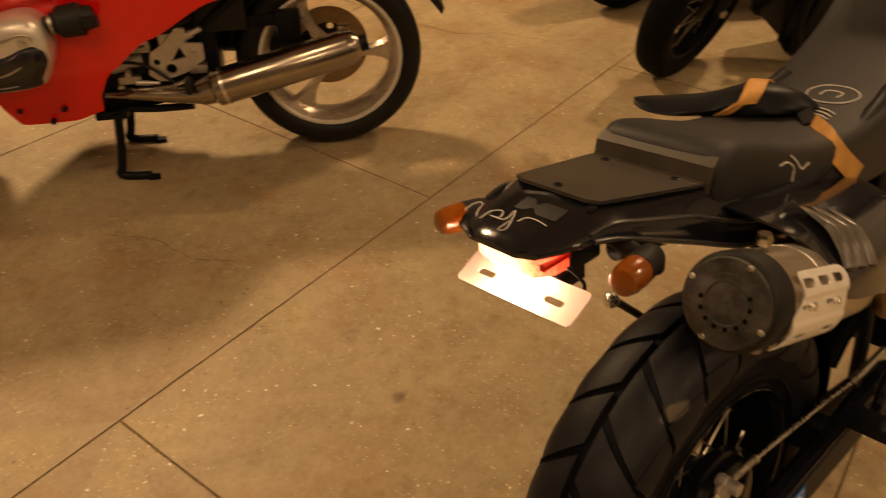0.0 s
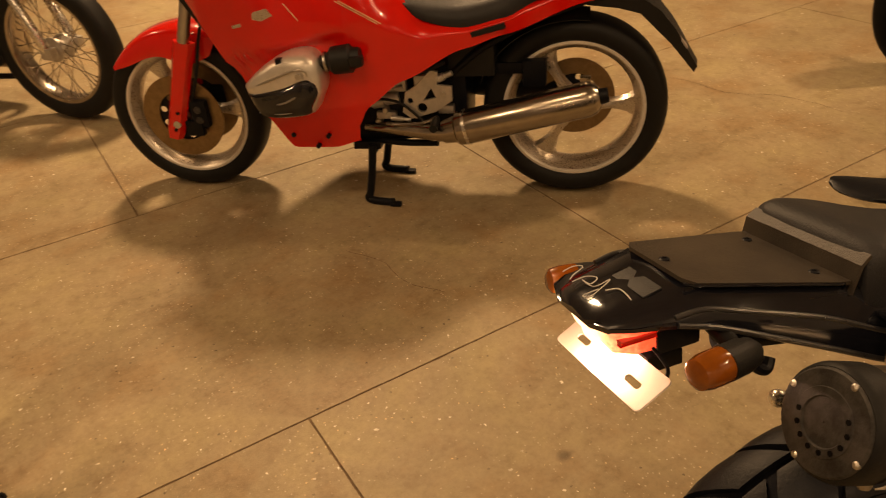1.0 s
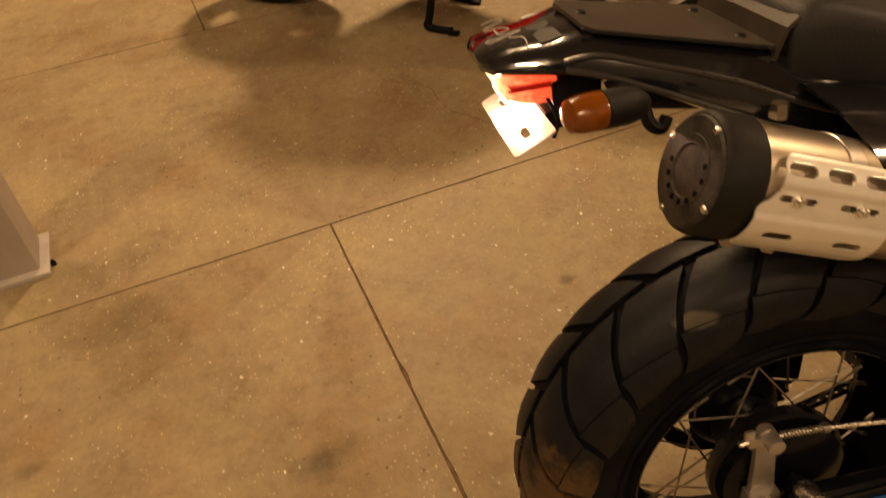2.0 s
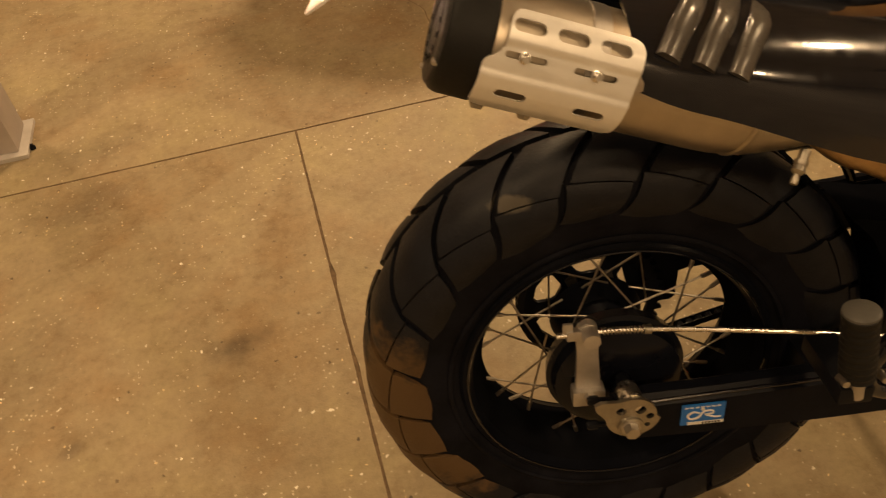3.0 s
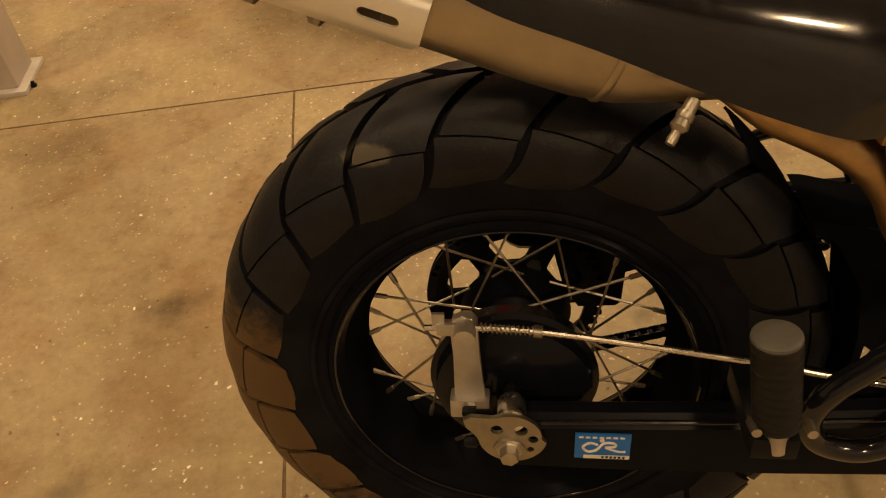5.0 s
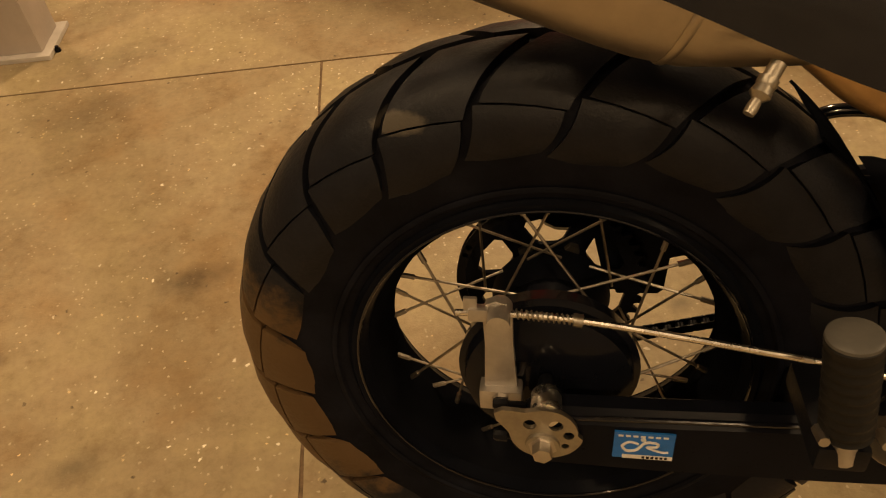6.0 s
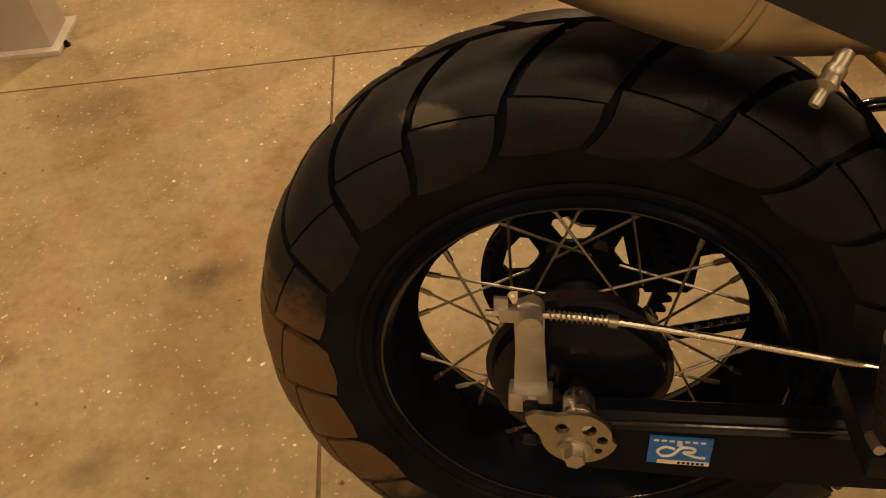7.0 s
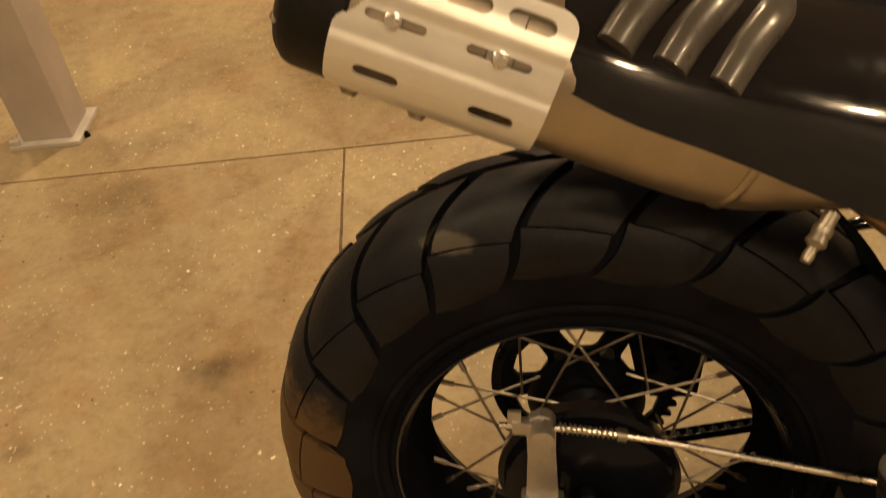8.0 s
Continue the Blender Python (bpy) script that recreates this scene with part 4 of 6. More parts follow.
    part("headlamp", turned(bmesh.new(), (1.10, 0, 0.64), (1.24, 0, 0.62), [(0, 0.04), (0.4, 0.085), (0.9, 0.09), (1, 0.08)], 28), GLOSS_BLACK, bike)
    part("down_tube", pipe(bmesh.new(), [(1.04, 0, 0.70), (0.94, 0, 0.40), (0.88, 0, 0.10), (0.70, 0, -0.08), (0.40, 0, -0.06)], 0.018, 10), SATIN_BLACK, bike)
    part("side_stand", pipe(bmesh.new(), [(0.45, 0.13, -0.05), (0.44, 0.20, -0.15), (0.43, 0.255, -0.248)], 0.010, 10), SATIN_BLACK, bike)
    # exhaust
    ax, dz = V((0.936, 0, -0.351)), V((0.351, 0, 0.936))

    def along(s, y=-0.182):
        return V((-0.19, y, 0.484)) + ax * s

    can = part("muffler", turned(bmesh.new(), along(0.012), along(0.36, -0.178), [(0, 0.047), (0.02, 0.0488), (0.1, 0.0488), (0.42, 0.0486), (0.66, 0.0490), (0.72, 0.0482), (0.80, 0.0445), (0.9, 0.033), (1, 0.020)], 48), CAN_STEEL, bike, "dull silver steel muffler")
    part("seam_band", turned(bmesh.new(), along(0.276, -0.179), along(0.282, -0.179), [(0, 0.0470), (0.3, 0.0478), (0.7, 0.0474), (1, 0.0462)], 48), CAN_STEEL, can)
    part("clamp_band", turned(bmesh.new(), along(0.118), along(0.134), [(0, 0.0487), (0.05, 0.0496), (0.95, 0.0496), (1, 0.0487)], 48), STEEL, can)
    cap = part("end_cap", turned(bmesh.new(), along(0.043), along(0.006), [(0, 0.0490), (0.06, 0.0512), (0.8, 0.0508), (0.94, 0.0490), (1, 0.0465)], 48), RUBBER_CLEAN, bike, "matt black muffler end cap")
    face = bmesh.new()
    turned(face, along(0.008), along(0.002), [(0, 0.0463), (0.5, 0.0458), (0.8, 0.044), (0.86, 0.030), (1, 0.0295), (1.0, 0.022), (0.7, 0.021), (0.7, 0.001)], 48, False)
    face_ob = part("end_plate", face, DUSTY_CAP, cap, "scuffed dusty end plate with small vents")
    for i in range(9):
        a = radians(150 + 26 * i)
        c = along(0.0045) + (V((0, 1, 0)) * math.cos(a) + dz * math.sin(a)) * 0.0255
        part("vent_rib", turned(bmesh.new(), c - ax * 0.0032, c + ax * 0.003, [(0, 0.0026), (1, 0.0028)], 8), RUBBER, face_ob)
    for a in (20, 110, 200, 290):
        c = along(0.0045) + (V((0, 1, 0)) * math.cos(radians(a)) + dz * math.sin(radians(a))) * 0.0425
        part("rivet", turned(bmesh.new(), c + ax * 0.003, c - ax * 0.003, [(0, 0.0035), (0.7, 0.0035), (1, 0.002)], 10), STEEL, face_ob)
    # pressed heat shield: a bent sheet with slots
    S0, S1, A0, A1 = 0.037, 0.160, -51.0, 48.0
    bends = [(-58, 0.0545), (-50, 0.0548), (-36, 0.0562), (-22, 0.0566), (-10, 0.0558), (-4, 0.0535), (8, 0.0530), (16, 0.0535), (22, 0.0562), (32, 0.0566), (44, 0.0553), (48, 0.0545)]
    slots = [(s, 34, 0.026, 0.0050) for s in (0.066, 0.101, 0.136)] + [(0.069, 10, 0.034, 0.0028), (0.126, 10, 0.036, 0.0028)] + [(0.066, -24, 0.026, 0.0040), (0.132, -24, 0.026, 0.0040)]
    arc_r = 0.055

    def gap(s, a):
        """How far a place of the sheet is from the nearest edge; below zero in a slot or past a corner."""
        best = 1.0
        for cs, ca, length, r in slots:
            du, dv = abs(s - cs), (a - ca) * math.pi / 180 * arc_r
            best = min(best, math.hypot(max(0, du - (length / 2 - r)), dv) - r)
        c = 0.012
        k = min(1.0, max(0.0, (a + 2) / 20))
        s -= 0.018 * k * k * (3 - 2 * k) * max(0.0, min(1.0, 1 - (s - S0) / 0.06))
        du = max(abs(s - (S0 + S1) / 2) - ((S1 - S0) / 2 - c), 0)
        dv = max(abs(a - (A0 + A1) / 2) * math.pi / 180 * arc_r - ((A1 - A0) / 2 * math.pi / 180 * arc_r - c), 0)
        return min(best, c - math.hypot(du, dv))

    shield_bm = bmesh.new()
    nx, na = 96, 72
    grid = []
    cell = (S1 - S0) / nx
    for j in range(na + 1):
        row = []
        for i in range(nx + 1):
            s_, a_ = S0 + (S1 - S0) * i / nx, A0 + (A1 - A0) * j / na
            for _ in range(2):
                g = gap(s_, a_)
                if abs(g) < cell * 0.75:
                    e = 1e-4
                    ga = math.degrees(e / arc_r)
                    gs, gv = (gap(s_ + e, a_) - g) / e, (gap(s_, a_ + ga) - g) / e
                    k = gs * gs + gv * gv + 1e-9
                    s_, a_ = s_ - g * gs / k, a_ - math.degrees(g * gv / k / arc_r)
            r = table(bends, a_)
            row.append((shield_bm.verts.new(along(s_) + (V((0, -1, 0)) * math.cos(radians(a_)) + dz * math.sin(radians(a_))) * r), s_, a_))
        grid.append(row)
    for j in range(na):
        for i in range(nx):
            q = (grid[j][i], grid[j][i + 1], grid[j + 1][i + 1], grid[j + 1][i])
            if gap(sum(v[1] for v in q) / 4, sum(v[2] for v in q) / 4) > 0:
                shield_bm.faces.new([v[0] for v in q])
    bmesh.ops.delete(shield_bm, geom=[v for v in shield_bm.verts if not v.link_faces], context="VERTS")
    thick(shield_bm, 0.0016)
    shield = part("heat_shield", shield_bm, SHIELD_STEEL, bike, "pressed stainless heat shield with oval slots", smooth=50)
    for s_ in (0.0675, 0.1265):
        d = (V((0, -1, 0)) * math.cos(radians(10)) + dz * math.sin(radians(10)))
        c = along(s_) + d * 0.052
        part("screw", turned(bmesh.new(), c, c + d * 0.0085, [(0, 0.0048), (0.3, 0.0048), (0.34, 0.0038), (0.8, 0.0038), (1, 0.0025)], 12), BRIGHT_STEEL, shield)
    for s_, a_ in ((0.050, -66), (0.092, -70)):
        d = (V((0, -1, 0)) * math.cos(radians(a_)) + dz * math.sin(radians(a_)))
        c = along(s_) + d * 0.047
        part("band_bolt", turned(bmesh.new(), c, c + d * 0.009, [(0, 0.0065), (0.6, 0.0065), (1, 0.004)], 8), ZINC, shield)
    part("exhaust_pipe", pipe(bmesh.new(), [along(0.345, -0.178), (0.155, -0.176, 0.346), (0.1805, -0.172, 0.3255), (0.206, -0.170, 0.3125), (0.2334, -0.170, 0.2985), (0.2597, -0.170, 0.2785), (0.2775, -0.170, 0.2560), (0.2915, -0.168, 0.2300), (0.312, -0.165, 0.2080), (0.3454, -0.160, 0.192), (0.42, -0.15, 0.172)], 0.0160, 20, 6), HEATED, bike, "heat-tinted golden exhaust pipe")
    part("drain_bolt", turned(bmesh.new(), (0.114, -0.226, 0.358), (0.099, -0.244, 0.337), [(0, 0.0046), (0.28, 0.0046), (0.3, 0.0058), (0.42, 0.0058), (0.46, 0.005), (0.62, 0.0062), (0.66, 0.005), (0.72, 0.003), (0.9, 0.0036), (1, 0.003)], 14), ZINC, bike, "bright plated bolt fitting under the cover")
    # side cover over the exhaust
    secs = []
    for x0, x1, y0, y1, z0, z1 in ((-0.036, -0.036, -0.080, -0.228, 0.498, 0.430), (-0.005, 0.0, -0.085, -0.233, 0.492, 0.413), (0.060, 0.051, -0.090, -0.234, 0.478, 0.394), (0.130, 0.112, -0.092, -0.231, 0.462, 0.367), (0.190, 0.168, -0.092, -0.226, 0.448, 0.343), (0.240, 0.220, -0.090, -0.219, 0.436, 0.326), (0.276, 0.258, -0.085, -0.200, 0.422, 0.330), (0.292, 0.278, -0.075, -0.150, 0.410, 0.338)):
        row = []
        for k in range(6):
            a = math.pi / 2 * k / 5
            out_, down = math.sin(a) ** 0.9, 1 - max(0.0, math.cos(a)) ** 0.86
            row.append((x0 + (x1 - x0) * down, y0 + (y1 - y0) * out_, z0 + (z1 - z0) * down))
        secs.append(row)
    dense = []
    for a in zip(*secs):
        dense.append(curve_points(a, 5))
    dense = [curve_points(col, 4) for col in zip(*dense)]
    cover = part("side_cover", thick(loft(bmesh.new(), dense), 0.003), GLOSS_BLACK, bike, "gloss black plastic side cover with louvres", smooth=50)
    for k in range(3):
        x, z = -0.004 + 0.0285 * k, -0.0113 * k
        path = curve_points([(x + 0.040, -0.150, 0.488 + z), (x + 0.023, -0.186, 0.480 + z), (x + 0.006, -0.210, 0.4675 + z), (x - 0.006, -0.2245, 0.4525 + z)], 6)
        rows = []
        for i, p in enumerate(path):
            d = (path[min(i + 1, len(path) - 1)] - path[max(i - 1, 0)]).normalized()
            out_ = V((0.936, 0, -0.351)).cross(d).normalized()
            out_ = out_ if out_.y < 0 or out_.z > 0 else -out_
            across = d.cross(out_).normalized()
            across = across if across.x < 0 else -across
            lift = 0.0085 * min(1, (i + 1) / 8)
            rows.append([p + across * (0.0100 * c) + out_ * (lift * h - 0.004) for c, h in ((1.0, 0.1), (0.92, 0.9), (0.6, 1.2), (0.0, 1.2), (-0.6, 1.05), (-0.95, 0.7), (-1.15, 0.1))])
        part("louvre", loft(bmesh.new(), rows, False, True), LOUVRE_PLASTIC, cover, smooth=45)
    part("cover_clip", box(bmesh.new(), (0.240, -0.206, 0.314), (0.258, -0.188, 0.326), 0.004), BRASS, cover, "dull yellow cover clip")
    # tail: shell, pad, seat
    tail = []
    for x, hw, zt, zb in ((-0.317, 0.032, 0.5440, 0.5395), (-0.309, 0.053, 0.5485, 0.5400), (-0.290, 0.064, 0.5525, 0.5405), (-0.252, 0.072, 0.5560, 0.5370), (-0.222, 0.076, 0.5640, 0.5290), (-0.18, 0.082, 0.5545, 0.5120), (-0.10, 0.091, 0.5370, 0.4760), (-0.03, 0.098, 0.5215, 0.4430), (0.03, 0.102, 0.508, 0.422), (0.08, 0.104, 0.497, 0.408)):
        mid = min(zb + 0.036, zb + (zt - zb) * 0.62)
        half = [(x, -hw * 0.99, zb), (x, -hw * 1.055, zb + 0.0025), (x, -hw * 1.06, zb + 0.006), (x, -hw * 1.02, mid - 0.003), (x, -hw * 1.0, mid), (x, -hw * 0.94, mid + (zt - mid) * 0.1), (x, -hw * 0.78, zt - 0.003), (x, -hw * 0.72, zt), (x, -hw * 0.35, zt + 0.001)]
        tail.append(half + [(x, 0, zt + 0.003)] + mirrored(half))
    for side in (-1, 1):
        for k, r in ((2, 0.0030), (4, 0.0028)):
            line_ = [tuple(sec[k]) for sec in tail[3:-1]]
            part("shell_edge", pipe(bmesh.new(), [(x, y * -side, z) for x, y, z in line_], r, 10), SHELL_EDGE, bike)
    part("tail_shell", loft(bmesh.new(), tail, True, True), GLOSS_BLACK, bike, "gloss black tail fairing signed in silver ink", smooth=38)
    pad_out = [(-0.232, -0.044), (-0.224, -0.058), (-0.075, -0.077), (-0.060, -0.077), (-0.060, 0.077), (-0.075, 0.077), (-0.224, 0.058), (-0.232, 0.044)]
    pad = part("tail_pad", plate(bmesh.new(), pad_out, 0.004, m=Matrix.Translation((0, 0, 0.5160)) @ Matrix.Rotation(radians(12.5), 4, "Y") @ FLAT), PAD_PLASTIC, bike, "textured black plastic tail pad")
    part("pad_edge", pipe(bmesh.new(), [(-0.228, -0.051, 0.5685), (-0.217, -0.059, 0.5660), (-0.14, -0.069, 0.5490), (-0.066, -0.077, 0.5325)], 0.0016, 8), GLOSS_BLACK, pad)
    for x, y in ((-0.212, 0.004), (-0.078, 0.048), (-0.078, -0.050)):
        part("pad_bolt", turned(bmesh.new(), (x, y, 0.5177 - 0.2217 * x), (x, y, 0.5219 - 0.2217 * x), [(0, 0.0055), (0.8, 0.0055), (1, 0.004), (1, 0.0025), (0.7, 0.002)], 14), SATIN_BLACK, pad)
    part("seat_base", thick(loft(bmesh.new(), [[(-0.062, y, 0.520) for y in (-0.080, -0.04, 0, 0.04, 0.080)], [(-0.052, y, 0.549) for y in (-0.081, -0.04, 0, 0.04, 0.081)], [(-0.040, y, 0.557) for y in (-0.08, -0.04, 0, 0.04, 0.08)]]), 0.004), PAD_PLASTIC, bike)
    seat = []
    for x, hw, zt, zb in ((-0.046, 0.082, 0.566, 0.515), (-0.036, 0.086, 0.577, 0.511), (-0.012, 0.088, 0.580, 0.507), (0.03, 0.090, 0.568, 0.495), (0.09, 0.093, 0.545, 0.474), (0.16, 0.097, 0.522, 0.446), (0.24, 0.102, 0.508, 0.422), (0.32, 0.104, 0.506, 0.408), (0.40, 0.105, 0.516, 0.400), (0.48, 0.106, 0.532, 0.400), (0.58, 0.110, 0.566, 0.41), (0.72, 0.115, 0.650, 0.43)):
        zt, zb = zt - SEAT_DROP, zb - SEAT_DROP
        half = [(x, -hw * 0.96, zb), (x, -hw, zb + 0.012), (x, -hw, zt - 0.022), (x, -hw * 0.98, zt - 0.010), (x, -hw * 0.92, zt - 0.003), (x, -hw * 0.78, zt), (x, -hw * 0.3, zt + 0.001)]
        seat.append(half + mirrored(half))
    dense = [curve_points(col, 3) for col in zip(*seat)]
    part("seat", loft(bmesh.new(), list(zip(*dense)), True, True), VINYL, bike, "black vinyl saddle with silver ink scribbles", smooth=60)
    # silver ink scribbles
    def scribble(name, pts, r=0.0011, drop=SEAT_DROP):
        part(name, pipe(bmesh.new(), [(x if drop else -0.284 + (x + 0.284) * 0.78, y, h - drop) for x, y, h in pts], r, 5, 5), CHALK, bike, "silver ink scribble")
    z = 0.5578
    scribble("ink_mark", [(-0.299, 0.060, z - 0.003), (-0.285, 0.061, z - 0.001), (-0.275, 0.057, z), (-0.276, 0.051, z), (-0.292, 0.046, z - 0.002), (-0.302, 0.040, z - 0.003)], 0.0006, 0.0)
    scribble("ink_mark", [(-0.303, 0.034, z - 0.003), (-0.283, 0.033, z - 0.001), (-0.275, 0.022, z), (-0.289, 0.016, z - 0.001), (-0.292, 0.028, z - 0.001), (-0.289, 0.009, z - 0.001), (-0.264, 0.012, z), (-0.289, 0.0, z - 0.001), (-0.305, -0.004, z - 0.003), (-0.309, 0.003, z - 0.0035), (-0.288, 0.002, z - 0.001)], 0.0006, 0.0)
    scribble("ink_mark", [(-0.284, -0.006, z), (-0.270, -0.009, z), (-0.268, -0.020, z), (-0.271, -0.035, z - 0.0005)], 0.0007, 0.0)
    part("worn_patch", box(bmesh.new(), (-0.0105, -0.028, -0.001), (0.0105, 0.028, 0.0008), 0.0004, Matrix.Translation((-0.2515, -0.008, 0.5585)) @ Matrix.Rotation(radians(-11), 4, "Y")), VINYL, bike)
    scribble("ink_mark", [(0.078, -0.0922, 0.523), (0.095, -0.0934, 0.522), (0.111, -0.0944, 0.509), (0.111, -0.0946, 0.498), (0.109, -0.0946, 0.485)], 0.0013)
    scribble("ink_mark", [(0.103, -0.0925, 0.528), (0.115, -0.0945, 0.517), (0.130, -0.0955, 0.501), (0.146, -0.0962, 0.504)], 0.0013)
    for k in range(4):
        scribble("ink_mark", [(0.276 + 0.011 * k, -0.052, 0.5085), (0.284 + 0.012 * k, -0.034, 0.5090), (0.284 + 0.013 * k, 0.000, 0.5090)], 0.0010)
    scribble("ink_mark", [(0.352, 0.012, 0.5110), (0.378, 0.018, 0.5140), (0.398, 0.000, 0.5170), (0.398, -0.035, 0.5170), (0.378, -0.056, 0.5140), (0.352, -0.045, 0.5110), (0.343, -0.015, 0.5100), (0.352, 0.012, 0.5110)], 0.0010)
    scribble("ink_mark", [(0.366, -0.002, 0.5125), (0.382, -0.008, 0.5147), (0.380, -0.030, 0.5145), (0.364, -0.028, 0.5122)], 0.0010)
    # round-headed lever beyond the tyre
    lever = part("lever", pipe(bmesh.new(), [(0.080, 0.159, 0.208), (0.125, 0.165, 0.165), (0.17, 0.165, 0.12), (0.21, 0.155, 0.06)], 0.007, 10), SATIN_BLACK, bike, "thin black lever with a bright ball end")
    part("ball_end", bmesh_ball((0.074, 0.158, 0.210), 0.0140), BRIGHT_STEEL, lever, "bright steel ball")
    # tail lamp, number plate holder, indicators
    lamp = []
    for x, hw, zt, zb in ((-0.302, 0.034, 0.5405, 0.516), (-0.296, 0.043, 0.5405, 0.507), (-0.278, 0.048, 0.5400, 0.503), (-0.252, 0.049, 0.5380, 0.502)):
        lamp.append([(x, -hw, zb + 0.004), (x, -hw, zt), (x, hw, zt), (x, hw, zb + 0.004), (x, hw * 0.8, zb), (x, -hw * 0.8, zb)])
    lens = part("tail_lamp", loft(bmesh.new(), lamp, True, True), LENS_RED, bike, "lit red tail lamp lens")
    part("lamp_bulb", turned(bmesh.new(), (-0.290, -0.028, 0.507), (-0.290, 0.028, 0.507), [(0, 0.005), (0.2, 0.0085), (0.8, 0.0085), (1, 0.005)], 16), BULB, lens)
    part("lamp_rib", box(bmesh.new(), (-0.296, -0.045, 0.521), (-0.258, -0.0505, 0.526), 0.001), RED_PAINT, lens)
    part("inner_fender", box(bmesh.new(), (-0.205, -0.078, 0.470), (0.10, 0.078, 0.512), 0.008, Matrix.Rotation(radians(7), 4, "Y")), BLACK_PLASTIC, bike, "black plastic inner fender")
    part("lamp_housing", box(bmesh.new(), (-0.258, -0.052, 0.500), (-0.21, 0.052, 0.526), 0.006), SATIN_BLACK, bike)
    part("wiring", pipe(bmesh.new(), [(-0.262, -0.05, 0.51), (-0.258, -0.068, 0.495), (-0.262, -0.066, 0.478)], 0.002, 6), SATIN_BLACK, bike)
    pm = Matrix.Translation((-0.281, -0.001, 0.477)) @ Matrix.Rotation(radians(-27), 4, "Y") @ Matrix.Rotation(radians(-3.5), 4, "X")
    out = []
    for cx, cy, a0 in ((0.016, 0.079, 0), (-0.016, 0.079, 90), (-0.016, -0.079, 180), (0.016, -0.079, 270)):
        out += [(cx + 0.006 * math.cos(radians(a0 + d)), cy + 0.006 * math.sin(radians(a0 + d))) for d in (0, 30, 60, 90)]
    part("number_plate_holder", plate(bmesh.new(), out, 0.002, [slot(-0.002, 0.050, 0.026, 0.0040, math.pi / 2), slot(-0.002, -0.050, 0.026, 0.0040, math.pi / 2)], pm @ FLAT), PLATE_WHITE, bike, "blank white plate bracket with two slots")
    part("holder_arm", box(bmesh.new(), (-0.262, -0.04, 0.474), (-0.222, 0.04, 0.492), 0.003), SATIN_BLACK, bike)
    for side, x, z in ((-1, -0.236, 0.517), (1, -0.256, 0.514)):
        ind = part("indicator", turned(bmesh.new(), (x + 0.002, side * 0.114, z), (x + 0.046, side * 0.104, z - 0.004), [(0, 0.0168), (0.5, 0.0166), (0.8, 0.0142), (1, 0.008)], 24), BLACK_PLASTIC, bike, "amber indicator in a black housing")
        part("indicator_lens", turned(bmesh.new(), (x + 0.002, side * 0.114, z), (x - 0.032, side * 0.120, z + 0.002), [(0, 0.0166), (0.12, 0.0170), (0.6, 0.0164), (0.88, 0.0140), (1, 0.008)], 24), AMBER, ind, "amber plastic lens")
        part("indicator_stem", turned(bmesh.new(), (x + 0.028, side * 0.098, z), (x + 0.034, side * 0.055, z + 0.006), [(0, 0.008), (0.3, 0.009), (1, 0.010)], 12), RUBBER_CLEAN, ind)
    part("tie_hook", pipe(bmesh.new(), [(-0.185, -0.085, 0.505), (-0.182, -0.094, 0.488), (-0.172, -0.096, 0.482), (-0.165, -0.092, 0.490)], 0.006, 10), SATIN_BLACK, bike, "small black tie-down hook")
    part("hanger_bolt", turned(bmesh.new(), (-0.11, -0.176, 0.524), (-0.11, -0.176, 0.512), [(0, 0.007), (0.5, 0.008), (1, 0.008)], 6), CHROME, bike)
    return bike


trail_bike()
lamp_data = bpy.data.lights.new("tail_lamp_light", "POINT")
lamp_data.energy, lamp_data.color, lamp_data.shadow_soft_size = 1.05, (1.0, 0.60, 0.38), 0.012
lamp_ob = new("tail_lamp_light", lamp_data)
lamp_ob.matrix_world = TRAIL @ Matrix.Translation((-0.290, 0, 0.494))


# ---- red sports tourer on its centre stand ----
TOURER = pose(1.242, 0.508, 0, 0, 0, 138.4) @ Matrix.Scale(0.955, 4)


HEAD = [(1.052, 0.522), (0.992, 0.571), (0.908, 0.613), (0.838, 0.616), (0.802, 0.583), (0.790, 0.510), (0.814, 0.452), (0.845, 0.418), (0.985, 0.410), (1.032, 0.462)]


